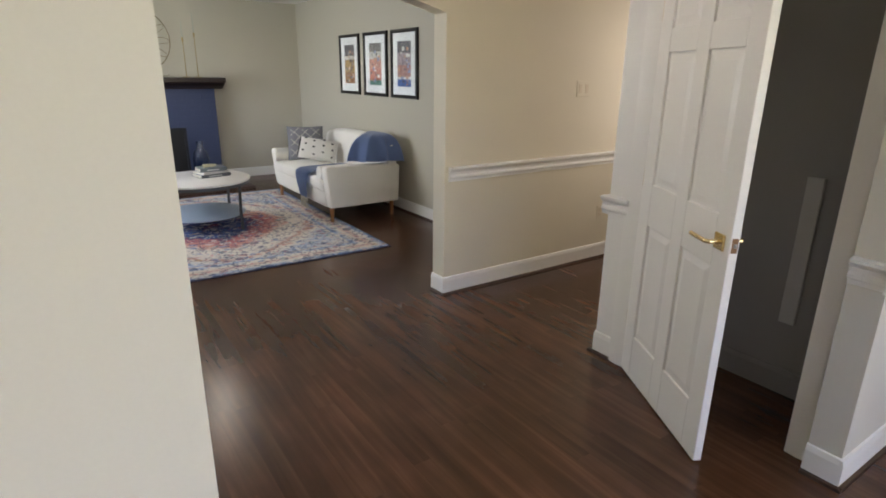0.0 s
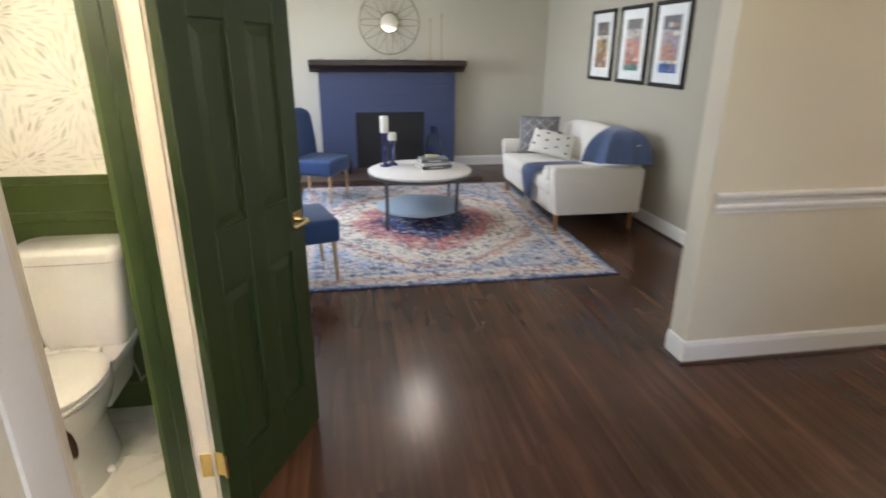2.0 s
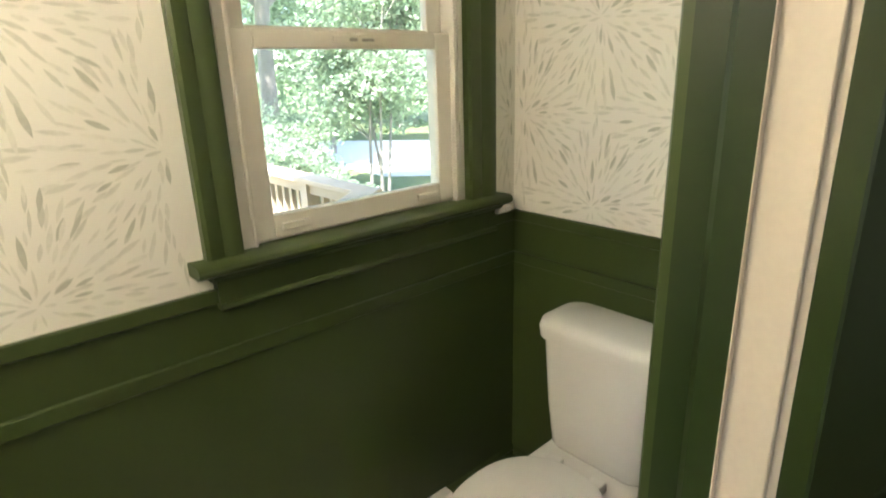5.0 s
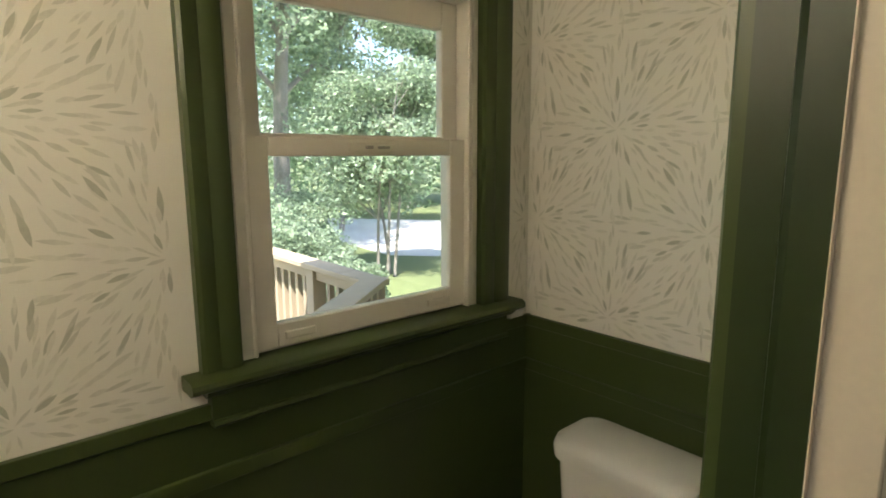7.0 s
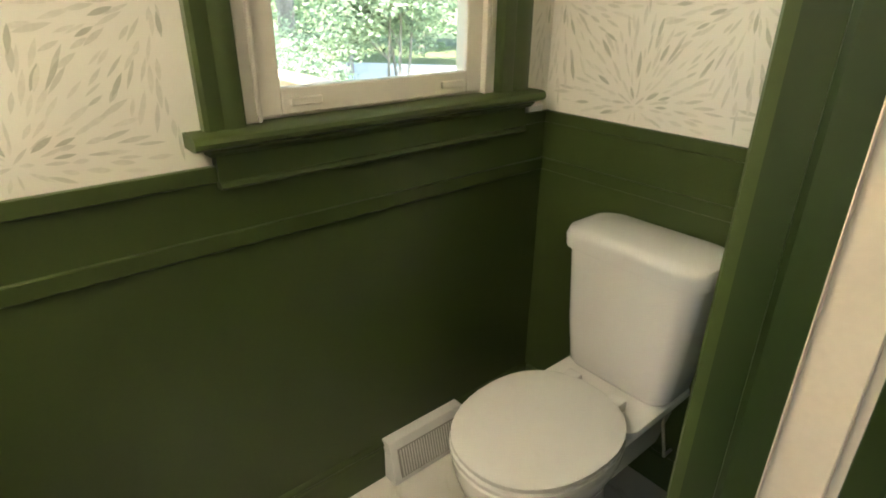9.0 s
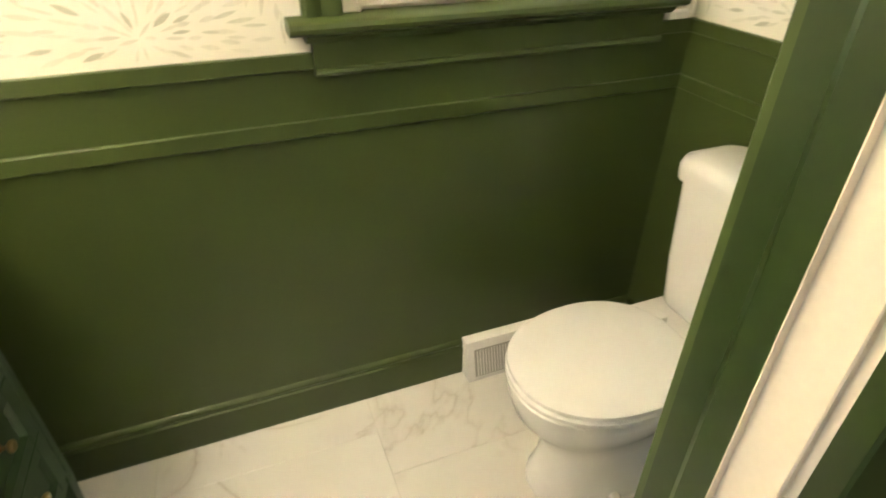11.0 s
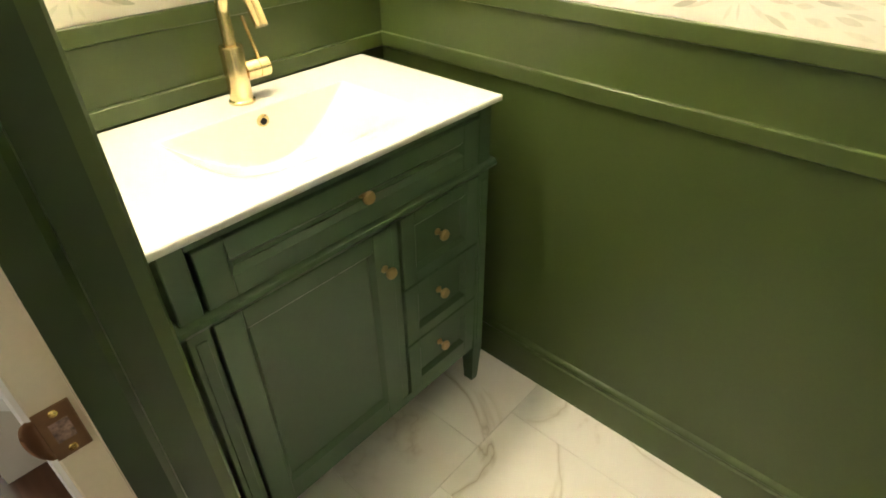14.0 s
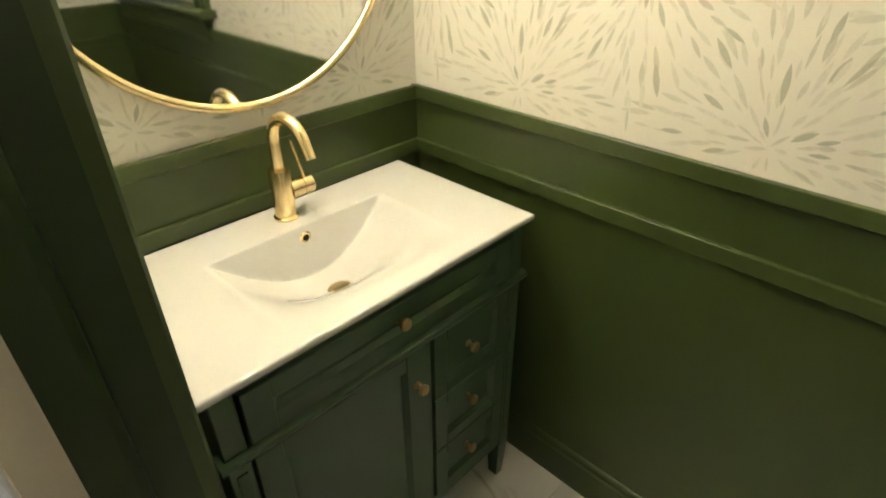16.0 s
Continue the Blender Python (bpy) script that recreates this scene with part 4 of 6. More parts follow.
def toilet():
    cx = -0.748
    top = thing("toilet", "white porcelain two-piece toilet with closed lid", "toilet")
    part("pedestal", loft([oval(cx, 2.46, 0.120, 0.205, 0.24, 0.0), oval(cx, 2.46, 0.118, 0.205, 0.24, 0.02), oval(cx, 2.46, 0.105, 0.185, 0.24, 0.06), oval(cx, 2.45, 0.100, 0.165, 0.24, 0.16), oval(cx, 2.44, 0.115, 0.180, 0.24, 0.23), oval(cx, 2.43, 0.160, 0.235, 0.22, 0.31), oval(cx, 2.43, 0.178, 0.252, 0.21, 0.37), oval(cx, 2.43, 0.180, 0.255, 0.21, 0.400), oval(cx, 2.43, 0.172, 0.246, 0.20, 0.408)]), M_PORCELAIN, top, smooth=50)
    part("deck", loft([rounded(cx - 0.10, cx + 0.10, 2.58, 2.86, 0.20, 0.03), rounded(cx - 0.125, cx + 0.125, 2.57, 2.87, 0.33, 0.03), rounded(cx - 0.16, cx + 0.16, 2.56, 2.875, 0.40, 0.04), rounded(cx - 0.155, cx + 0.155, 2.565, 2.87, 0.412, 0.035)]), M_PORCELAIN, top, smooth=50)
    part("seat_ring", loft([oval(cx, 2.42, 0.180, 0.240, 0.185, 0.4085), oval(cx, 2.42, 0.186, 0.247, 0.19, 0.4125), oval(cx, 2.42, 0.186, 0.247, 0.19, 0.4235), oval(cx, 2.42, 0.181, 0.241, 0.186, 0.4275)]), M_SEAT, top, "white plastic seat", smooth=50)
    part("lid", loft([oval(cx, 2.42, 0.179, 0.238, 0.196, 0.429), oval(cx, 2.42, 0.185, 0.245, 0.202, 0.434), oval(cx, 2.42, 0.184, 0.244, 0.201, 0.444), oval(cx, 2.42, 0.173, 0.232, 0.190, 0.450), oval(cx, 2.42, 0.10, 0.14, 0.11, 0.4525)]), M_SEAT, top, "white closed lid", smooth=50)
    for s in (-1, 1):
        part("seat_hinge", boxed(cx + s * 0.07 - 0.022, cx + s * 0.07 + 0.022, 2.600, 2.640, 0.4122, 0.446, bevel=0.006, seg=2), M_SEAT, top)
        part("bolt_cap", lathe([(0.016, 0.0), (0.016, 0.008), (0.010, 0.016), (0.0, 0.018)], 16, at=(cx + s * 0.122, 2.44, 0.018)), M_PORCELAIN, top)
    part("tank", loft([rounded(cx - 0.148, cx + 0.148, 2.705, 2.868, 0.414, 0.04, bow=0.012), rounded(cx - 0.158, cx + 0.158, 2.695, 2.874, 0.430, 0.045, bow=0.014), rounded(cx - 0.172, cx + 0.172, 2.69, 2.876, 0.56, 0.045, bow=0.016), rounded(cx - 0.188, cx + 0.188, 2.687, 2.876, 0.772, 0.045, bow=0.018)]), M_PORCELAIN, top, smooth=50)
    part("tank_lid", loft([rounded(cx - 0.190, cx + 0.190, 2.684, 2.878, 0.7725, 0.045, bow=0.018), rounded(cx - 0.200, cx + 0.200, 2.676, 2.880, 0.778, 0.05, bow=0.02), rounded(cx - 0.202, cx + 0.202, 2.674, 2.880, 0.808, 0.05, bow=0.02), rounded(cx - 0.196, cx + 0.196, 2.680, 2.876, 0.826, 0.05, bow=0.02), rounded(cx - 0.17, cx + 0.17, 2.70, 2.86, 0.835, 0.05, bow=0.015)]), M_PORCELAIN, top, smooth=50)
    hose = tube([(-0.62, 2.88, 0.16), (-0.62, 2.84, 0.16), (-0.615, 2.82, 0.2), (-0.625, 2.80, 0.30), (-0.64, 2.79, 0.415)], 0.005, 8)
    part("supply_hose", hose, M_STEEL, top, "braided steel supply hose")
    return top


toilet()


# ---- vanity ----
def shaker_front(parent, x0, x1, z0, z1, y, rail=0.045, name="drawer_front"):
    fr = part(name, boxed(x0 + 0.002, x1 - 0.002, y - 0.012, y - 0.006, z0 + 0.002, z1 - 0.002), M_VANITY, parent)
    part("stile", boxed(x0, x0 + rail, y - 0.012, y + 0.006, z0, z1, bevel=0.0015), M_VANITY, fr)
    part("stile", boxed(x1 - rail, x1, y - 0.012, y + 0.006, z0, z1, bevel=0.0015), M_VANITY, fr)
    for a, b in ((z0, z0 + rail * 0.8), (z1 - rail * 0.8, z1)):
        part("rail", boxed(x0 + rail, x1 - rail, y - 0.012, y + 0.0057, a, b, bevel=0.0015), M_VANITY, fr)
    i0, i1, k0, k1 = x0 + rail, x1 - rail, z0 + rail * 0.8, z1 - rail * 0.8
    bead = bmesh.new()
    d = 0.009
    for a in ((i0, k0, i1, k0), (i0, k1, i1, k1), (i0, k0, i0, k1), (i1, k0, i1, k1)):
        if a[1] == a[3]:
            s = 1 if a[1] == k0 else -1
            prism([(y - 0.006, a[1]), (y + 0.004, a[1]), (y - 0.004, a[1] + s * d), (y - 0.006, a[1] + s * d)], a[0], a[2], "yz", bead)
        else:
            s = 1 if a[0] == i0 else -1
            prism([(a[0], y - 0.006), (a[0], y + 0.004), (a[0] + s * d, y - 0.004), (a[0] + s * d, y - 0.006)], a[1], a[3], "xy", bead)
    part("bead", bead, M_VANITY, fr, smooth=None)
    return fr


def knob(parent, x, y, z):
    part("knob", lathe([(0.0, 0.0), (0.0085, 0.0), (0.0085, 0.002), (0.0050, 0.005), (0.0045, 0.012), (0.0085, 0.016), (0.0128, 0.019), (0.0135, 0.0235), (0.0110, 0.0275), (0.0, 0.029)], 20, at=(x, y, z), axis="y"), M_KNOB, parent, "small antique brass knob", smooth=40)


def vanity():
    top = thing("vanity_cabinet", "hunter green vanity cabinet with brass knobs on tapered legs", "vanity")
    x0, x1, y0, y1 = -1.115, -0.367, 0.735, 1.152
    part("carcass", boxed(x0 + 0.03, x1 - 0.03, y0, y1 - 0.02, 0.155, 0.735), M_VANITY, top)
    part("top_rail", boxed(x0 + 0.042, x1 - 0.042, y1 - 0.02, y1 + 0.002, 0.850, 0.8645), M_VANITY, top)
    for a, b in ((x0, x0 + 0.04), (x1 - 0.04, x1)):
        post = part("corner_post", boxed(a, b, y1 - 0.045, y1 + 0.006, 0.15, 0.8648, bevel=0.002), M_VANITY, top)
        part("leg", loft([[(a, y1 - 0.039, 0.15), (b, y1 - 0.039, 0.15), (b, y1 + 0.006, 0.15), (a, y1 + 0.006, 0.15)], [(a + 0.008, y1 - 0.032, 0.0), (b - 0.008, y1 - 0.032, 0.0), (b - 0.008, y1 - 0.002, 0.0), (a + 0.008, y1 - 0.002, 0.0)]]), M_VANITY, top, "short tapered leg")
        part("back_leg", boxed(a, b, y0, y0 + 0.04, 0.0, 0.8448), M_VANITY, top)
        part("side_panel", boxed(a + 0.006, b - 0.006, y0 + 0.04, y1 - 0.045, 0.16, 0.8647), M_VANITY, top)
        part("post_groove", boxed((a + b) / 2 - 0.010, (a + b) / 2 + 0.010, y1 + 0.006, y1 + 0.009, 0.18, 0.69, bevel=0.001), M_VANITY, post)
    part("bottom_rail", boxed(x0 + 0.042, x1 - 0.042, y1 - 0.02, y1 + 0.004, 0.150, 0.178), M_VANITY, top)
    mould = [(y1 - 0.02, 0.712), (y1 + 0.008, 0.712), (y1 + 0.016, 0.717), (y1 + 0.019, 0.724), (y1 + 0.016, 0.731), (y1 + 0.008, 0.735), (y1 - 0.02, 0.735)]
    part("belt_moulding", prism(mould, x0 - 0.012, x1 + 0.012, "yz"), M_VANITY, top)
    yf = y1 + 0.004
    d = shaker_front(top, -1.068, -0.414, 0.739, 0.848, yf, 0.05)
    knob(d, -0.738, yf + 0.006 - 0.010, 0.803)
    door = shaker_front(top, -0.795, -0.412, 0.182, 0.708, yf, 0.05, "cabinet_door")
    knob(door, -0.769, yf + 0.006, 0.616)
    part("divider", boxed(-0.818, -0.799, y1 - 0.018, y1 + 0.003, 0.178, 0.712), M_VANITY, top)
    for z0, z1, kz in ((0.524, 0.708, 0.618), (0.350, 0.520, 0.450), (0.182, 0.346, 0.275)):
        d = shaker_front(top, -1.070, -0.822, z0, z1, yf, 0.040)
        knob(d, -0.940, yf - 0.004, kz)
    return top


vanity()


def sink_top():
    x0, x1, y0, y1 = -1.130, -0.352, 0.7195, 1.170
    nx, ny = 120, 84
    cx, by = -0.742, 0.842

    def depth(x, y):
        u, v = (x - cx) / 0.219, (y - by) / 0.292
        if abs(u) >= 1 or v <= 0 or v >= 1:
            return 0.0
        arch = 0.110 * (1 - u * u) ** 1.08
        k = min(max((v - 0.30) / 0.70, 0.0), 1.0)
        rise = 1 - k * k * (3 - 2 * k)
        foot = 0.004 + 0.024 * arch / 0.110
        w = min((y - by) / foot, 1.0)
        return arch * rise * w

    bm = bmesh.new()
    xs = [x0 + (x1 - x0) * i / nx for i in range(nx + 1)]
    ys = sorted([y0 + (y1 - y0) * j / ny for j in range(ny + 1)] + [by - 0.0008, by + 0.0008, by + 0.008, by + 0.014, by + 0.020, by + 0.026, by + 0.029])
    grid = [[bm.verts.new((x, y, 0.885 - depth(x, y))) for x in xs] for y in ys]
    for a, b in zip(grid, grid[1:]):
        for i in range(nx):
            bm.faces.new((a[i], a[i + 1], b[i + 1], b[i]))
    rim = [grid[0][i] for i in range(nx + 1)] + [r[-1] for r in grid[1:]] + [grid[-1][i] for i in range(nx - 1, -1, -1)] + [grid[j][0] for j in range(len(grid) - 2, 0, -1)]

    def lower(off, z):
        out = []
        for v in rim:
            x = min(max(v.co.x, x0 + off), x1 - off)
            y = min(max(v.co.y, y0 + off), y1 - off)
            out.append(bm.verts.new((x, y, z)))
        return out

    r1, r2, r3 = lower(-0.0025, 0.8825), lower(-0.0025, 0.872), lower(0.001, 0.8695)
    for v in r1 + r2:
        if v.co.x <= x0 + 1e-6:
            v.co.x = x0 - 0.0025
        if v.co.x >= x1 - 1e-6:
            v.co.x = x1 + 0.0025
        if v.co.y >= y1 - 1e-6:
            v.co.y = y1 + 0.0025
    prev = rim
    for r in (r1, r2, r3):
        for i in range(len(r)):
            j = (i + 1) % len(r)
            bm.faces.new((prev[i], prev[j], r[j], r[i]))
        prev = r
    bmesh.ops.recalc_face_normals(bm, faces=bm.faces[:])
    top = thing("sink_top", "white ceramic sink top with integrated half-round basin", "sink")
    part("basin_slab", bm, M_SINK, top, smooth=60)
    part("overflow_ring", lathe([(0.0070, 0.0), (0.0135, 0.0), (0.0145, 0.002), (0.0120, 0.004), (0.0070, 0.0045)], 24, at=(-0.742, 0.8475, 0.8600), axis="y"), M_GOLD, top, "brushed gold overflow ring")
    part("overflow_hole", lathe([(0.0, 0.0), (0.0075, 0.0), (0.0075, 0.001), (0.0, 0.001)], 20, at=(-0.742, 0.8520, 0.8600), axis="y"), M_DARK, top)
    part("drain", lathe([(0.0, 0.0), (0.030, 0.0), (0.031, 0.003), (0.024, 0.0045), (0.022, 0.010), (0.0, 0.012)], 28, at=(-0.740, 0.972, 0.7800)), M_GOLD, top, "brushed gold pop-up drain")


sink_top()


def faucet():
    x, y = -0.742, 0.782
    top = thing("faucet", "brushed gold single-handle gooseneck faucet", "faucet", (x, y, 0.885))
    part("base_ring", lathe([(0.0, 0.0), (0.0275, 0.0), (0.0275, 0.005), (0.024, 0.008), (0.0, 0.008)], 32), M_GOLD, top)
    part("body", lathe([(0.0235, 0.008), (0.0235, 0.113), (0.0225, 0.116), (0.0, 0.116)], 32), M_GOLD, top)
    arc = [(0, 0, 0.112), (0, 0, 0.17)]
    for i in range(0, 17):
        a = math.pi * (1 - i / 16 * 0.88)
        arc.append((0, 0.062 + 0.062 * math.cos(a), 0.176 + 0.062 * math.sin(a)))
    end, prev = Vector(arc[-1]), Vector(arc[-2])
    arc.append(tuple(end + (end - prev).normalized() * 0.028))
    part("spout", tube(arc, 0.0125, 20), M_GOLD, top, smooth=60)
    hub = part("handle_hub", lathe([(0.0, -0.074), (0.0185, -0.074), (0.0205, -0.072), (0.0205, -0.050), (0.0185, -0.049), (0.0185, -0.046), (0.0205, -0.045), (0.0205, -0.018)], 28, at=(0, 0.0, 0.060), axis="x"), M_GOLD, top)
    part("handle_rod", tube([(-0.058, 0.0, 0.078), (-0.052, -0.003, 0.11), (-0.043, -0.008, 0.163)], 0.0042, 10), M_GOLD, hub)



faucet()


def mirror():
    cx, cz, r, y = -0.757, 1.503, 0.380, 0.712
    top = thing("round_mirror", "round wall mirror in a thin gold frame", "mirror")
    ring = [(cx + r * math.cos(2 * math.pi * i / 96), y + 0.010, cz + r * math.sin(2 * math.pi * i / 96)) for i in range(96)]
    part("mirror_frame", tube(ring, 0.0095, 10, closed=True), M_GOLD, top, "thin brushed gold frame", smooth=60)
    part("mirror_glass", lathe([(0.0, 0.0), (r - 0.002, 0.0), (r - 0.002, 0.010), (0.0, 0.010)], 96, at=(cx, y, cz), axis="y"), M_MIRROR, top, "silvered mirror glass")


mirror()


def vanity_light():
    top = thing("vanity_light", "gold three-bulb vanity light bar above the mirror", "wall lamp")
    part("bar", boxed(-1.08, -0.42, 0.7015, 0.73, 2.12, 2.17, bevel=0.004), M_GOLD, top)
    em, n, l, b = nodes_of("opal_shade_glow")
    b.inputs["Base Color"].default_value = (0.9, 0.85, 0.75, 1)
    b.inputs["Emission Color"].default_value, b.inputs["Emission Strength"].default_value = (1.0, 0.885, 0.63, 1), 1.2
    for i in range(3):
        x = -1.0 + 0.25 * i
        part("arm", tube([(x, 0.73, 2.145), (x, 0.80, 2.15), (x, 0.84, 2.18)], 0.008, 10), M_GOLD, top)
        part("shade", lathe([(0.02, 0.20), (0.045, 0.17), (0.055, 0.10), (0.052, 0.10), (0.042, 0.168), (0.018, 0.196)], 24, at=(x, 0.84, 2.09)), em, top, "opal glass shade")


vanity_light()

# ---- living room ----
M_BLUE = surface("navy_painted_brick", (0.034, 0.048, 0.105), 0.55, grain=70, vary=0.10, bump=0.25)
M_MANTEL = surface("dark_walnut_mantel", (0.022, 0.012, 0.010), 0.35, grain=30, vary=0.3, bump=0.08, stretch=(0.15, 1, 1))
M_SOOT = surface("sooty_firebox", (0.012, 0.011, 0.011), 0.85, grain=30, vary=0.4, bump=0.3)
M_HEARTH = surface("dark_brown_hearth_tile", (0.060, 0.038, 0.030), 0.4, grain=30, vary=0.25, bump=0.1)
M_SOFA = surface("ivory_linen_upholstery", (0.80, 0.77, 0.71), 0.9, grain=420, vary=0.05, bump=0.35, sheen=0.2)
M_THROW = surface("slate_blue_knit", (0.110, 0.165, 0.330), 0.95, grain=300, vary=0.18, bump=0.5, sheen=0.3)
M_FRINGE = surface("cream_fringe", (0.60, 0.56, 0.48), 0.95, grain=300, vary=0.1, bump=0.4)
M_GREYP = surface("grey_woven_pillow", (0.20, 0.20, 0.22), 0.95, grain=300, vary=0.15, bump=0.4)
M_WHITEP = surface("white_cotton_pillow", (0.74, 0.72, 0.67), 0.95, grain=300, vary=0.05, bump=0.35)
M_BLACK = surface("black_print", (0.015, 0.015, 0.018), 0.8, grain=100, vary=0.1)
M_LEGWOOD = surface("honey_wood_leg", (0.30, 0.14, 0.06), 0.4, grain=30, vary=0.2, bump=0.05, stretch=(1, 1, 0.1))
M_PALEWOOD = surface("pale_oak_leg", (0.42, 0.29, 0.17), 0.45, grain=30, vary=0.15, bump=0.05, stretch=(1, 1, 0.1))
M_VELVET = surface("cobalt_velvet", (0.014, 0.050, 0.150), 0.75, grain=260, vary=0.15, bump=0.2, sheen=0.12)
M_TABLETOP = surface("whitewashed_tabletop", (0.74, 0.72, 0.70), 0.3, grain=40, vary=0.05, bump=0.03, stretch=(1, 0.15, 1))
# grey shelf with the window's blue daylight tint put into its colour
M_SHELF = surface("pale_grey_shelf_daylight_tint", (0.44, 0.53, 0.64), 0.35, grain=40, vary=0.05, bump=0.03)
M_GUNMETAL = surface("gunmetal_steel", (0.10, 0.11, 0.12), 0.45, 0.6, grain=50, vary=0.1)
M_NAVYGLASS = surface("navy_glazed_glass", (0.012, 0.018, 0.10), 0.08, grain=20, vary=0.05, bump=0.0, coat=0.6)
M_WAX = surface("ivory_candle_wax", (0.80, 0.77, 0.70), 0.5, grain=40, vary=0.03, bump=0.03)
M_BOTTLE = glass_mat("blue_tinted_glass", (0.30, 0.42, 0.62), 0.02)
M_FRAME = surface("black_picture_frame", (0.018, 0.016, 0.015), 0.4, grain=60, vary=0.2)
M_MAT = surface("white_picture_mat", (0.74, 0.73, 0.71), 0.8, grain=200, vary=0.02)
M_RUG = rug_mat()


def fireplace():
    top = thing("fireplace", "navy painted fireplace breast with a dark firebox", "fireplace")
    y0, y1 = 8.10, 8.2995
    fx0, fx1, fz = 0.45, 1.36, 0.765
    for x0, x1, z0 in ((0.005, fx0 - 0.0002, 0.0), (fx1 + 0.0002, 1.775, 0.0), (fx0, fx1, fz)):
        part("breast", boxed(x0, x1, y0, y1, z0, 1.27), M_BLUE, top, "navy painted brick", smooth=None)
    fb = bmesh.new()
    box(fb, fx0, fx1, 8.292, 8.2985, 0.03, fz)
    part("firebox_back", fb, M_SOOT, top, smooth=None)
    part("firebox_floor", boxed(fx0, fx1, 8.10, 8.292, 0.0, 0.031), M_SOOT, top)
    for a, b in ((fx0 + 0.001, fx0 + 0.03), (fx1 - 0.03, fx1 - 0.001)):
        part("screen_frame", boxed(a, b, 8.096, 8.104, 0.031, fz - 0.002, bevel=0.002), M_BLACK, top)
    part("screen_frame", boxed(fx0 + 0.001, fx1 - 0.001, 8.096, 8.104, fz - 0.03, fz - 0.001, bevel=0.002), M_BLACK, top)
    mesh = surface("black_spark_mesh", (0.016, 0.015, 0.015), 0.6, 0.3, grain=200, vary=0.3)
    part("spark_screen", boxed(fx0 + 0.03, fx1 - 0.03, 8.112, 8.115, 0.031, fz - 0.03), mesh, top)
    prof = [(8.2995, 1.271), (8.06, 1.271), (8.055, 1.285), (8.00, 1.30), (7.94, 1.335), (7.93, 1.35), (7.86, 1.355), (7.852, 1.362), (7.852, 1.412), (7.858, 1.418), (8.2995, 1.418)]
    part("mantel_shelf", prism(prof, -0.095, 1.878, "yz"), M_MANTEL, top, "dark walnut mantel shelf")
    part("hearth_slab", boxed(-0.25, 2.0, 7.33, 8.0995, 0.0, 0.032, bevel=0.004), M_HEARTH, top, "dark brown hearth")
    rnd = random.Random(3)
    # painted brick courses stand a little proud of their joints
    shared = {}
    bw, bh = 0.203, 0.0605
    for r in range(20):
        z = 0.033 + r * (bh + 0.0085)
        off = 0.0 if r % 2 else 0.1055
        x = 0.012 - off
        while x < 1.77:
            a, b = max(x, 0.012), min(x + bw, 1.768)
            if b - a > 0.03 and z + bh < 1.266 and not (b > fx0 - 0.005 and a < fx1 + 0.005 and z < fz + 0.005):
                key = round(b - a, 3)
                if key not in shared:
                    shared[key] = finish("brick", boxed(0, b - a, -0.0016, 0.004, 0, bh, bevel=0.0012), M_BLUE)
                ob = new("brick", shared[key])
                ob.parent, ob.location = top, (a, y0 + rnd.uniform(-0.0004, 0.0004), z)
            x += bw + 0.0085


fireplace()


def sun_mirror():
    cx, y, cz, r = 0.935, 8.262, 1.872, 0.385
    top = thing("wire_wall_mirror", "round wire flower wall mirror in dark brass", "mirror")
    wire = surface("dark_brass_wire", (0.22, 0.17, 0.10), 0.45, 0.9, grain=80, vary=0.1)
    part("outer_ring", tube([(cx + r * math.cos(a * math.tau / 64), y, cz + r * math.sin(a * math.tau / 64)) for a in range(64)], 0.006, 6, closed=True), wire, top)
    part("hub_ring", tube([(cx + 0.118 * math.cos(a * math.tau / 40), y, cz + 0.118 * math.sin(a * math.tau / 40)) for a in range(40)], 0.007, 6, closed=True), wire, top)
    for k in range(12):
        a0 = math.tau * k / 12
        pts = []
        for i in range(9):
            u = i / 8
            rad = 0.12 + (r - 0.125) * math.sin(u * math.pi)
            ang = a0 + (u - 0.5) * 0.50
            pts.append((cx + rad * math.cos(ang), y, cz + rad * math.sin(ang)))
        part("petal_wire", tube(pts, 0.0032, 5), wire, top)
    part("mirror_glass", lathe([(0.0, 0.0), (0.112, 0.0), (0.112, 0.006), (0.0, 0.006)], 40, at=(cx, y - 0.004, cz), axis="y"), M_MIRROR, top, "round convex mirror glass")
    part("wall_hook", boxed(cx - 0.01, cx + 0.01, y, 8.2995, cz + 0.36, cz + 0.38), wire, top)


sun_mirror()


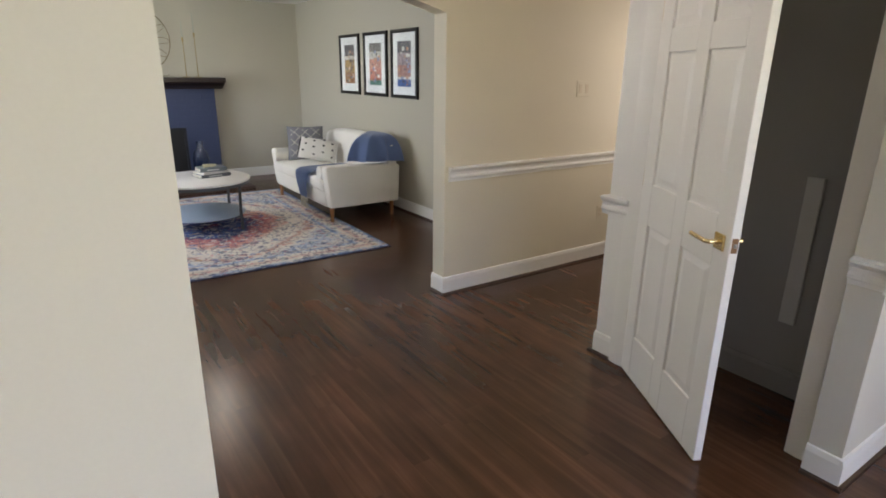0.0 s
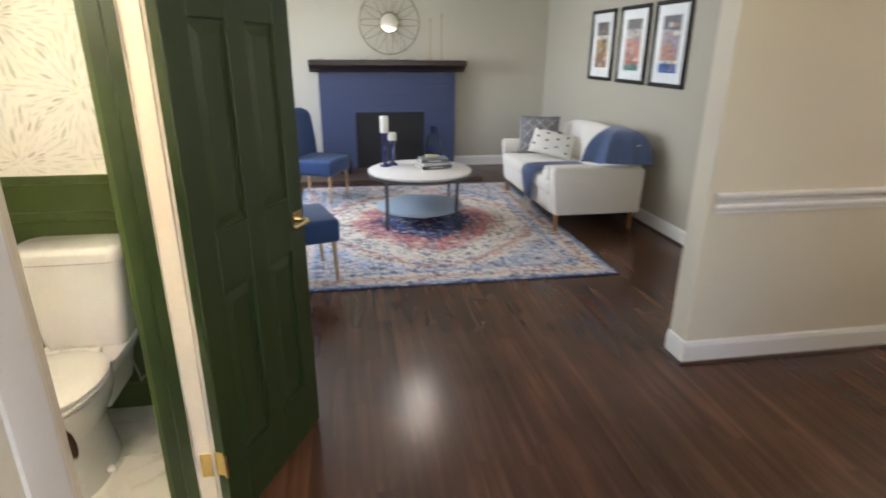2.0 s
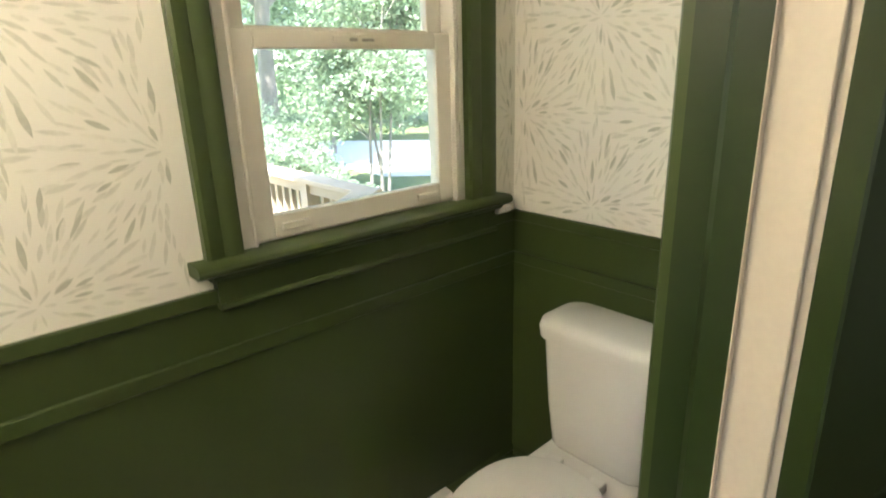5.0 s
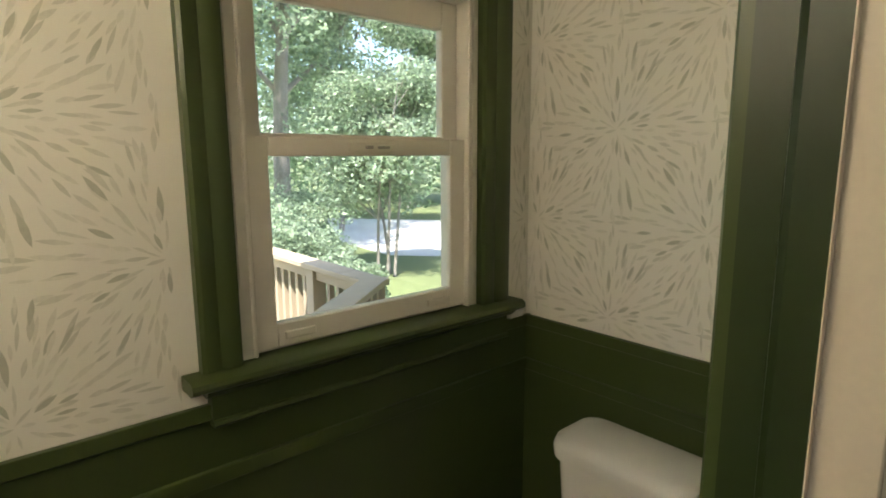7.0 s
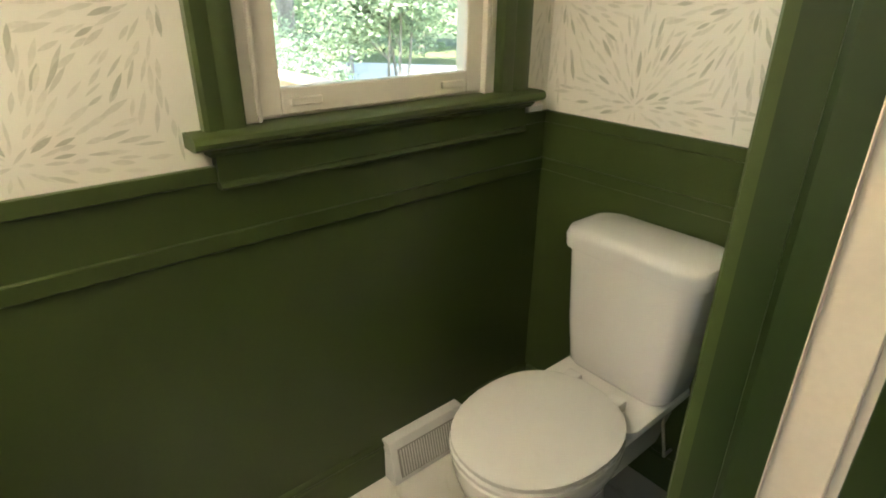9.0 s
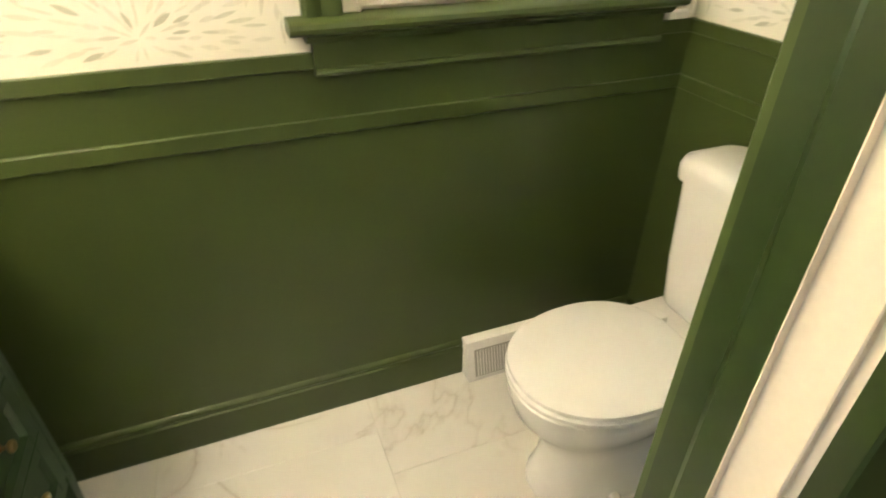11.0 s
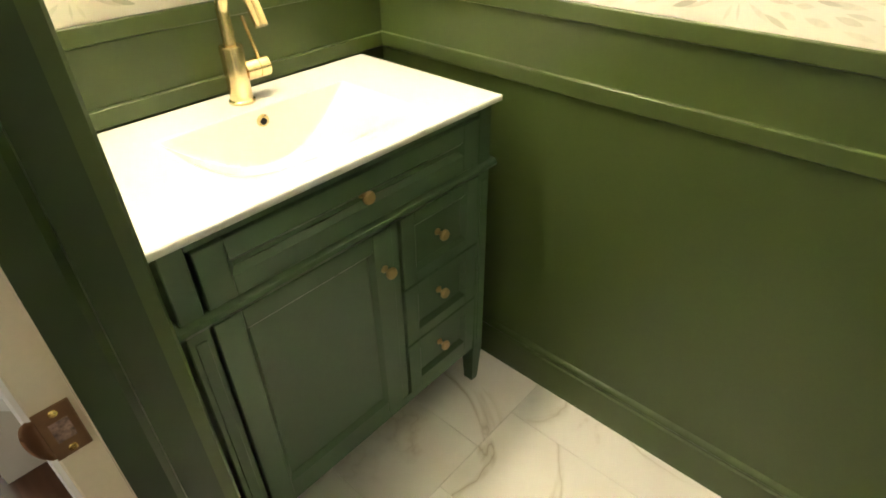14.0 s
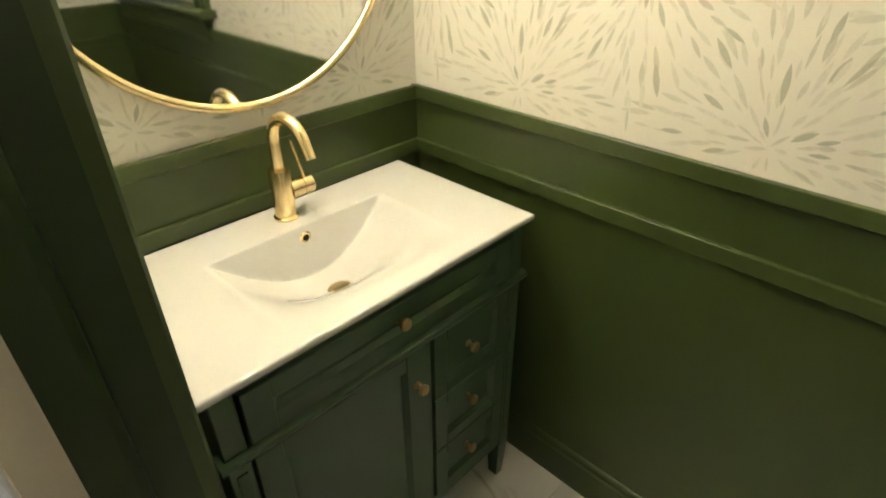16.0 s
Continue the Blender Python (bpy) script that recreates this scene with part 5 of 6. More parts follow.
def mantel_candlesticks():
    wire = surface("slim_brass", (0.42, 0.32, 0.16), 0.35, 1.0, grain=80, vary=0.1)
    for x, h in ((1.43, 0.70), (1.575, 0.80)):
        st = thing("taper_candlestick", "slim tall brass candlestick on the mantel", "candlestick", (x, 8.02, 1.418), group="candlesticks on the mantel")
        part("foot", lathe([(0.0, 0.0), (0.045, 0.0), (0.045, 0.006), (0.010, 0.014), (0.0, 0.014)], 20), wire, st)
        part("stem", tube([(0, 0, 0.012), (0, 0, h * 0.62)], 0.0055, 8), wire, st)
        part("cup", lathe([(0.006, 0.0), (0.012, 0.03), (0.012, 0.06), (0.0, 0.06)], 12, at=(0, 0, h * 0.62)), wire, st)
        part("taper", tube([(0, 0, h * 0.62 + 0.055), (0, 0, h)], 0.009, 8, taper=0.5), surface("sage_taper_wax", (0.45, 0.46, 0.40), 0.5), st)
    twig = thing("dried_sprig", "small dried sprigs lying along the mantel", "sprig", (0.3, 7.98, 1.418))
    rnd = random.Random(5)
    for i in range(7):
        x = rnd.uniform(-0.35, 0.9)
        part("stem", tube([(x, 0, 0.004), (x + 0.05, 0.02, 0.012), (x + 0.09, 0.01, 0.02 + rnd.random() * 0.02)], 0.003, 5), surface("dry_stem", (0.18, 0.15, 0.09), 0.8), twig)


mantel_candlesticks()


def cushion(w, h, d, pinch=0.75, n=14):
    """A stuffed square pillow, w x h, thick d, standing in x-z."""
    bm = bmesh.new()
    sides = []
    for s in (1, -1):
        g = []
        for j in range(n + 1):
            row = []
            for i in range(n + 1):
                u, v = 2 * i / n - 1, 2 * j / n - 1
                k = (max(0.0, (1 - u * u)) * max(0.0, (1 - v * v))) ** 0.42
                px = u * (1 - 0.05 * (1 - v * v))
                pz = v * (1 - 0.05 * (1 - u * u))
                row.append(bm.verts.new((px * w / 2, s * d / 2 * k, pz * h / 2)))
            g.append(row)
        sides.append(g)
        for a, b in zip(g, g[1:]):
            for i in range(n):
                f = (a[i], a[i + 1], b[i + 1], b[i])
                bm.faces.new(f if s > 0 else f[::-1])
    bmesh.ops.remove_doubles(bm, verts=bm.verts[:], dist=1e-5)
    bmesh.ops.recalc_face_normals(bm, faces=bm.faces[:])
    return bm


def puff(x0, x1, y0, y1, z0, z1, r, crown=0.0):
    """A soft upholstered block with round edges and a crowned top."""
    bm = boxed(x0, x1, y0, y1, z0, z1, bevel=r, seg=4)
    if crown:
        bmesh.ops.subdivide_edges(bm, edges=bm.edges[:], cuts=2, use_grid_fill=True)
        for v in bm.verts:
            if v.co.z > z1 - r * 0.5:
                u, w = (v.co.x - (x0 + x1) / 2) / ((x1 - x0) / 2), (v.co.y - (y0 + y1) / 2) / ((y1 - y0) / 2)
                v.co.z += crown * max(0, 1 - u * u) * max(0, 1 - w ** 4)
    return bm


def sofa():
    top = thing("sofa", "ivory linen two-seat sofa on tapered wooden legs", "sofa")
    part("base", puff(2.085, 2.92, 5.14, 6.66, 0.165, 0.335, 0.02), M_SOFA, top)
    part("seat_cushion", puff(2.055, 2.75, 5.165, 5.90, 0.330, 0.462, 0.045, 0.014), M_SOFA, top)
    part("seat_cushion", puff(2.055, 2.75, 5.902, 6.635, 0.330, 0.462, 0.045, 0.014), M_SOFA, top)
    back = []
    ys = [5.06 + 1.68 * i / 24 for i in range(25)]
    for y in ys:
        u = (y - 5.90) / 0.84
        h = 0.775 + 0.085 * (1 - min(abs(u), 1.0) ** 3)
        t = 0.5 * max(0.0, 1 - abs(u) ** 6) ** 0.5 + 0.5
        ring = [(2.70, 0.34), (2.735, 0.55), (2.775, h - 0.05), (2.80, h - 0.015), (2.84, h), (2.89, h - 0.008), (2.925, h - 0.045), (2.945, 0.55), (2.93, 0.18)]
        back.append([(2.83 + (x - 2.83) * t, y, z) for x, z in ring])
    part("backrest", loft(back), M_SOFA, top, smooth=60)
    for y0, y1 in ((5.045, 5.165), (6.635, 6.755)):
        arm = prism([(2.105, 0.165), (2.065, 0.56), (2.075, 0.590), (2.10, 0.600), (2.88, 0.575), (2.925, 0.56), (2.905, 0.165)], y0, y1, "xz")
        bmesh.ops.bevel(arm, geom=[e for e in arm.edges], offset=0.018, segments=3, affect="EDGES", profile=0.5)
        part("armrest", arm, M_SOFA, top, smooth=60)
        part("bolster", lathe([(0.0, 0.0), (0.062, 0.006), (0.066, 0.03), (0.066, 0.36), (0.05, 0.385), (0.0, 0.39)], 20, at=(2.045, (y1 + 0.035 if y0 < 6 else y0 - 0.035), 0.525), axis="x"), M_SOFA, top, smooth=60)
    for x, y in ((2.14, 5.11), (2.14, 6.68), (2.85, 5.11), (2.85, 6.68)):
        part("leg", lathe([(0.0, 0.0), (0.015, 0.0), (0.026, 0.166), (0.0, 0.166)], 14, at=(x, y, 0.0)), M_LEGWOOD, top, "tapered honey wood leg")


sofa()


def throws():
    peak = Vector((2.80, 5.34, 0.885))
    hem = [Vector(p) for p in ((2.36, 5.16, 0.622), (2.52, 5.05, 0.618), (2.76, 5.015, 0.617), (2.945, 5.005, 0.60), (2.975, 5.28, 0.60), (2.975, 5.58, 0.70), (2.86, 5.68, 0.845), (2.68, 5.56, 0.74))]
    n, m = 72, 16
    bm, rings = bmesh.new(), []
    for j in range(1, m + 1):
        s = j / m
        row = []
        for i in range(n):
            k = i / n * len(hem)
            q, f = int(k), k - int(k)
            f = f * f * (3 - 2 * f)
            o = hem[q] * (1 - f) + hem[(q + 1) % len(hem)] * f
            a = 6.2832 * i / n
            fold = (0.035 * math.sin(9 * a + 0.6) + 0.020 * math.sin(14 * a) + 0.03 * noise.noise((math.cos(a) * 2, math.sin(a) * 2, s * 1.5))) * s * s
            d = o - peak
            r = s * (1 + fold)
            bulge = 1 - (1 - s) ** 1.6
            flat = peak + Vector((d.x, d.y, 0)) * (0.45 * r + 0.55 * bulge * (1 + fold))
            row.append(bm.verts.new((flat.x, flat.y, max(peak.z + d.z * s ** 3.6 + 0.006 * math.sin(9 * a) * s, 0.611 if flat.x < 2.93 else 0.4))))
        rings.append(row)
    tip = bm.verts.new(peak)
    for i in range(n):
        bm.faces.new((tip, rings[0][i], rings[0][(i + 1) % n]))
    for a, b in zip(rings, rings[1:]):
        for i in range(n):
            bm.faces.new((a[i], b[i], b[(i + 1) % n], a[(i + 1) % n]))
    bmesh.ops.recalc_face_normals(bm, faces=bm.faces[:])
    bmesh.ops.solidify(bm, geom=bm.faces[:], thickness=0.006)
    solid("throw_blanket", bm, M_THROW, "slate blue knit throw draped over the sofa back", "blanket", smooth=70)
    # second throw: over the seat's front edge
    top = thing("seat_throw", "slate blue fringed throw hanging over the seat edge", "blanket")
    path2 = [(2.62, 0.487), (2.45, 0.490), (2.25, 0.489), (2.10, 0.486), (2.045, 0.462), (2.030, 0.40), (2.030, 0.33), (2.040, 0.25), (2.045, 0.20)]
    bm, g = bmesh.new(), []
    for j in range(19):
        v = j / 18
        row = []
        for i in range(27):
            k = i / 26 * (len(path2) - 1)
            q = min(int(k), len(path2) - 2)
            f = k - q
            x, z = path2[q][0] * (1 - f) + path2[q + 1][0] * f, path2[q][1] * (1 - f) + path2[q + 1][1] * f
            fold = 0.012 * math.sin(v * 17 + i * 0.1)
            hang = max(0, i - 14) / 12
            row.append(bm.verts.new((x - 0.004 - abs(fold) * hang, 5.46 + 0.06 * hang + (0.38 - 0.17 * hang) * v, z + 0.003 + 0.4 * abs(fold) * (1 - hang))))
        g.append(row)
    for a, b in zip(g, g[1:]):
        for i in range(26):
            bm.faces.new((a[i], a[i + 1], b[i + 1], b[i]))
    bmesh.ops.solidify(bm, geom=bm.faces[:], thickness=0.007)
    part("cloth", bm, M_THROW, top, smooth=70)
    rnd = random.Random(8)
    for i in range(16):
        y = 5.525 + 0.013 * i
        part("fringe", tube([(2.040, y, 0.205), (2.036 + rnd.uniform(-0.01, 0.01), y + rnd.uniform(-0.008, 0.008), 0.15), (2.042 + rnd.uniform(-0.01, 0.01), y + rnd.uniform(-0.014, 0.014), 0.085)], 0.004, 5), M_FRINGE, top)


throws()


def pillows():
    p = thing("throw_pillow", "grey pillow with a pale diamond lattice leaning on the sofa", "pillow", (2.60, 6.40, 0.655))
    p.matrix_basis = pose(2.42, 6.49, 0.668, 0, 0, 160) @ pose(0, 0, 0, 18, 0, 0)
    part("cover", cushion(0.44, 0.42, 0.15), M_GREYP, p, smooth=70)
    for k in range(-2, 3):
        for s in (1, -1):
            pts = []
            for i in range(13):
                u = -1 + 2 * i / 12
                v = s * u + k * 0.62
                if abs(v) < 0.94 and abs(u) < 0.94:
                    kk = ((1 - u * u) * (1 - v * v)) ** 0.42
                    pts.append((u * 0.21, 0.075 * kk + 0.001, v * 0.20))
            if len(pts) > 2:
                part("stitch", tube(pts, 0.0032, 4), M_FRINGE, p)
    q = thing("throw_pillow", "white cotton pillow with scattered black diamonds", "pillow", (2.5, 6.05, 0.6))
    q.matrix_basis = pose(2.46, 6.19, 0.618, 0, 0, 164) @ pose(0, 0, 0, 40, 0, 0) @ pose(0, 0, 0, 0, -14, 0)
    part("cover", cushion(0.46, 0.30, 0.15), M_WHITEP, q, smooth=70)
    rnd = random.Random(11)
    for i in range(4):
        for j in range(3):
            u, v = -0.72 + 0.48 * i + rnd.uniform(-0.07, 0.07), -0.6 + 0.6 * j + (0.15 if i % 2 else -0.1)
            if abs(v) > 0.85:
                continue
            k = ((1 - u * u) * (1 - v * v)) ** 0.42
            c = Vector((u * 0.23, 0.075 * k + 0.003, v * 0.15))
            bm = bmesh.new()
            bm.faces.new([bm.verts.new(c + Vector((a, -0.002, b))) for a, b in ((0.019, 0), (0, 0.016), (-0.019, 0), (0, -0.016))])
            bmesh.ops.solidify(bm, geom=bm.faces[:], thickness=0.002)
            part("printed_diamond", bm, M_BLACK, q)
    part("dark_piping", tube([(0.225, 0.0, -0.14 + 0.28 * i / 6) for i in range(7)], 0.008, 6), M_BLACK, q)


pillows()


def coffee_table():
    cx, cy = 0.98, 5.63
    top = thing("coffee_table", "round whitewashed coffee table with gunmetal legs and lower shelf", "table", (cx, cy, 0.010))
    part("tabletop", lathe([(0.0, 0.468), (0.470, 0.468), (0.478, 0.474), (0.478, 0.488), (0.472, 0.492), (0.0, 0.492)], 64), M_TABLETOP, top, "whitewashed round top", smooth=50)
    part("top_band", lathe([(0.462, 0.440), (0.470, 0.440), (0.470, 0.4679), (0.462, 0.4679)], 64), M_GUNMETAL, top, smooth=50)
    part("shelf", lathe([(0.0, 0.135), (0.398, 0.135), (0.406, 0.140), (0.406, 0.150), (0.400, 0.154), (0.0, 0.154)], 64), M_SHELF, top, "pale grey round shelf", smooth=50)
    for k in range(4):
        a = math.radians(40 + 90 * k) + 0.02
        c, s = math.cos(a), math.sin(a)
        pts = [(0.440 * c, 0.440 * s, 0.0), (0.436 * c, 0.436 * s, 0.2), (0.448 * c, 0.448 * s, 0.462)]
        part("leg", tube(pts, 0.0155, 4), M_GUNMETAL, top, "gunmetal leg", smooth=None)
        part("shelf_bracket", boxed(0.385 * c - 0.02, 0.42 * c + 0.02, min(0.385 * s, 0.42 * s) - 0.005, max(0.385 * s, 0.42 * s) + 0.005, 0.125, 0.135), M_GUNMETAL, top)


coffee_table()
TABLE_Z = 0.502


def table_things():
    for x, y, h, ch in ((0.672, 5.80, 0.315, 0.150), (0.748, 5.86, 0.235, 0.070)):
        st = thing("candle_holder", "navy glazed pedestal candle holder with ivory pillar candle", "candle holder", (x, y, TABLE_Z), group="candle holders")
        part("pedestal", lathe([(0.0, 0.0), (0.048, 0.0), (0.050, 0.008), (0.030, 0.018), (0.020, 0.032), (0.026, 0.05), (0.026, h * 0.55), (0.022, h * 0.6), (0.024, h - 0.03), (0.042, h - 0.012), (0.046, h), (0.0, h)], 28), M_NAVYGLASS, st, "navy glazed pedestal", smooth=50)
        c = part("pillar_candle", lathe([(0.0, h), (0.038, h), (0.0385, h + ch - 0.004), (0.035, h + ch), (0.02, h + ch - 0.003), (0.0, h + ch - 0.003)], 28), M_WAX, st, "ivory pillar candle", smooth=50)
        part("wick", tube([(0, 0, h + ch - 0.004), (0.002, 0, h + ch + 0.010)], 0.0012, 5), M_BLACK, c)
    z = TABLE_Z
    cov = [((0.10, 0.11, 0.12), 0.30, 0.22, 0.030, 12), ((0.55, 0.54, 0.51), 0.28, 0.20, 0.024, 18), ((0.16, 0.19, 0.20), 0.26, 0.19, 0.034, 4)]
    for i, (c, w, d, h, rz) in enumerate(cov):
        b = thing("book", "hardback book in a stack on the table", "book", (1.115, 5.70, z), rz, group="stack of books")
        m = surface("book_cover", c, 0.5, grain=80, vary=0.1)
        page = surface("book_pages", (0.66, 0.62, 0.54), 0.8, grain=300, vary=0.1)
        part("back_cover", boxed(-w / 2, w / 2, -d / 2, d / 2, 0, 0.003), m, b)
        part("pages", boxed(-w / 2 + 0.004, w / 2 - 0.005, -d / 2 + 0.005, d / 2 - 0.005, 0.003, h - 0.003), page, b, "cream page block")
        part("front_cover", boxed(-w / 2, w / 2, -d / 2, d / 2, h - 0.003, h), m, b)
        part("spine", boxed(-w / 2, w / 2, -d / 2 - 0.002, -d / 2, 0, h, bevel=0.0009), m, b)
        part("spine_title", boxed(-w / 4, w / 5, -d / 2 - 0.0028, -d / 2 - 0.0021, h * 0.35, h * 0.65), M_MAT, b)
        z += h + 0.0005
    knot = thing("beaded_knot", "cream beaded knot on the book stack", "ornament", (1.105, 5.70, z))
    m = surface("cream_bead", (0.62, 0.58, 0.36), 0.5, grain=60, vary=0.1)
    part("knot", tube([(0.055 * math.sin(2 * a), 0.03 * math.sin(3 * a), 0.014 + 0.007 * math.cos(5 * a)) for a in [i * math.tau / 48 for i in range(48)]], 0.0085, 8, closed=True), m, knot, smooth=60)


table_things()


def hearth_things():
    b = thing("glass_demijohn", "large blue tinted glass bottle on the hearth", "bottle", (1.43, 7.72, 0.032))
    outer = [(0.0, 0.0), (0.085, 0.0), (0.098, 0.015), (0.100, 0.08), (0.100, 0.36), (0.085, 0.44), (0.045, 0.49), (0.036, 0.52), (0.036, 0.56), (0.042, 0.575), (0.042, 0.585)]
    inner = [(0.036, 0.585), (0.031, 0.56), (0.031, 0.52), (0.040, 0.487), (0.080, 0.436), (0.095, 0.358), (0.095, 0.08), (0.092, 0.018), (0.0, 0.010)]
    part("glass", lathe(outer + inner, 36), M_BOTTLE, b, smooth=60)
    p = thing("iron_pot", "black iron pot with a bail handle on the hearth", "pot", (0.30, 7.78, 0.032))
    part("pot", lathe([(0.0, 0.0), (0.07, 0.0), (0.085, 0.05), (0.08, 0.14), (0.06, 0.17), (0.066, 0.185), (0.06, 0.185), (0.052, 0.168), (0.0, 0.02)], 24), M_BLACK, p, smooth=50)
    part("bail_handle", tube([(0.064 * math.cos(a), 0, 0.18 + 0.08 * math.sin(a)) for a in [math.pi * i / 12 for i in range(13)]], 0.004, 6), M_BLACK, p)


hearth_things()


def accent_chair():
    top = thing("accent_chair", "cobalt velvet armless chair on pale wooden legs", "chair", (-0.03, 4.33, 0.010), group="velvet chairs")
    part("seat", puff(-0.245, 0.255, -0.25, 0.25, 0.295, 0.455, 0.03, 0.012), M_VELVET, top)
    rings = []
    for i in range(13):
        y = -0.25 + 0.5 * i / 12
        u = abs(y) / 0.25
        h = 0.95 - 0.05 * u ** 4
        b = 0.02 * u * u
        rings.append([(-0.245 + b, y, 0.34), (-0.150 + b, y, 0.34), (-0.165 + b, y, 0.60), (-0.205 + b, y, h - 0.05), (-0.225 + b, y, h - 0.01), (-0.250 + b, y, h), (-0.280 + b, y, h - 0.02), (-0.285 + b, y, h - 0.08), (-0.262 + b, y, 0.6)])
    part("backrest", loft(rings), M_VELVET, top, smooth=60)
    for x, y, dx, dy in ((0.215, -0.205, 0.012, -0.010), (0.215, 0.205, 0.012, 0.010), (-0.205, -0.205, -0.05, -0.010), (-0.205, 0.205, -0.05, 0.010)):
        part("leg", tube([(x + dx, y + dy, 0.0), (x + dx * 0.4, y + dy * 0.4, 0.18), (x, y, 0.298)], 0.012, 10, taper=1.5), M_PALEWOOD, top, "pale tapered wooden leg")
    return top


chair = accent_chair()
chair.matrix_basis = pose(-0.06, 4.36, 0.010, 0, 0, 16)
copy_thing(chair, pose(0.015, 6.60, 0.010, 0, 0, -24))


def pictures():
    specs = [(6.22, 6.775, [(0.02, 0.30, (0.30, 0.13, 0.05)), (0.30, 0.62, (0.40, 0.24, 0.07)), (0.62, 0.72, (0.55, 0.50, 0.42)), (0.72, 1.0, (0.10, 0.09, 0.10))], "black framed print of an orange house front"),
             (5.53, 6.10, [(0.0, 0.12, (0.10, 0.22, 0.18)), (0.12, 0.38, (0.42, 0.14, 0.10)), (0.38, 0.62, (0.46, 0.20, 0.15)), (0.62, 0.80, (0.42, 0.40, 0.36)), (0.80, 1.0, (0.13, 0.12, 0.11))], "black framed print of a red building facade"),
             (4.885, 5.44, [(0.0, 0.16, (0.05, 0.11, 0.32)), (0.16, 0.22, (0.60, 0.58, 0.55)), (0.22, 0.48, (0.34, 0.15, 0.12)), (0.48, 0.75, (0.30, 0.22, 0.24)), (0.75, 1.0, (0.09, 0.08, 0.10))], "black framed print of stacked red balconies")]
    rnd = random.Random(21)
    for y0, y1, bands, label in specs:
        top = thing("framed_print", label, "picture", (3.0695, (y0 + y1) / 2, 1.60), group="framed prints above the sofa")
        w, h = (y1 - y0) / 2, 0.352
        f = 0.036
        for a, b, c, d in ((-w, w, -h, -h + f), (-w, w, h - f, h), (-w, -w + f, -h + f, h - f), (w - f, w, -h + f, h - f)):
            part("frame_bar", boxed(-0.026, 0.0, a, b, c, d, bevel=0.003), M_FRAME, top, "black wooden frame")
        part("mat_board", boxed(-0.010, -0.006, -w + f, w - f, -h + f, h - f), M_MAT, top, "white mat board")
        iw, ih = w * 0.50, h * 0.655
        for lo, hi, c in bands:
            m = surface("print_ink", c, 0.6, grain=40, vary=0.5, big=22, bump=0.0)
            part("print_band", boxed(-0.0125, -0.0105, -iw, iw, -ih + 2 * ih * lo, -ih + 2 * ih * hi), m, top, smooth=None)
        # small windows, balconies and roof shapes of the print
        inks = [surface("print_detail", c, 0.6, grain=40, vary=0.3, bump=0.0) for c in ((0.62, 0.58, 0.52), (0.06, 0.06, 0.08), (0.50, 0.24, 0.14), (0.20, 0.24, 0.38))]
        for i in range(26):
            a, b = rnd.uniform(-iw + 0.005, iw - 0.05), -ih + 2 * ih * rnd.uniform(0.03, 0.80)
            sw, sh = rnd.uniform(0.012, 0.05), rnd.uniform(0.012, 0.040)
            part("print_detail", boxed(-0.0133, -0.0126, a, min(a + sw, iw), b, b + sh), rnd.choice(inks), top, smooth=None)
        g = part("glazing", boxed(-0.0175, -0.0155, -w + f, w - f, -h + f, h - f), M_GLASS, top, "clear glazing")
        g.visible_shadow = False


pictures()


def rug():
    top = thing("area_rug", "distressed medallion rug in blue, pink and cream", "rug", (1.025, 5.585, 0.0))
    bm = bmesh.new()
    n = 60
    rnd = random.Random(4)
    ring = []
    for i in range(n):
        ring.append((-1.22 + 2.44 * i / n, -1.525 + 0.006 * noise.noise((i * 0.4, 1, 0))))
    for i in range(n):
        ring.append((1.22 + 0.006 * noise.noise((i * 0.4, 2, 0)), -1.525 + 3.05 * i / n))
    for i in range(n):
        ring.append((1.22 - 2.44 * i / n, 1.525 + 0.006 * noise.noise((i * 0.4, 3, 0))))
    for i in range(n):
        ring.append((-1.22 + 0.006 * noise.noise((i * 0.4, 4, 0)), 1.525 - 3.05 * i / n))
    loft([[(x, y, 0.001) for x, y in ring], [(x, y, 0.007) for x, y in ring], [(x * 0.998, y * 0.998, 0.010) for x, y in ring]], bm)
    part("woven_field", bm, M_RUG, top, smooth=None)
    part("binding", tube([(x * 1.001, y * 1.001, 0.005) for x, y in ring], 0.005, 6, closed=True), surface("navy_binding", (0.03, 0.05, 0.12), 0.9, grain=300), top, "navy edge binding")


rug()


def ceiling_light():
    top = thing("ceiling_light", "frosted glass flush-mount ceiling light, lit", "ceiling lamp", (1.0, 6.0, CEIL))
    part("canopy", lathe([(0.0, 0.0), (0.16, 0.0), (0.16, -0.02), (0.0, -0.03)], 32), M_TRIM, top)
    em, n, l, b = nodes_of("frosted_shade_glow")
    b.inputs["Base Color"].default_value = (0.9, 0.88, 0.82, 1)
    b.inputs["Emission Color"].default_value, b.inputs["Emission Strength"].default_value = (1.0, 0.9, 0.74, 1), 2.4
    part("shade", lathe([(0.15, -0.02), (0.148, -0.04), (0.12, -0.065), (0.06, -0.08), (0.0, -0.083)], 32), em, top, "glowing frosted glass shade", smooth=60)
    return top


_lamp = ceiling_light()
copy_thing(_lamp, pose(1.05, 1.75, CEIL))


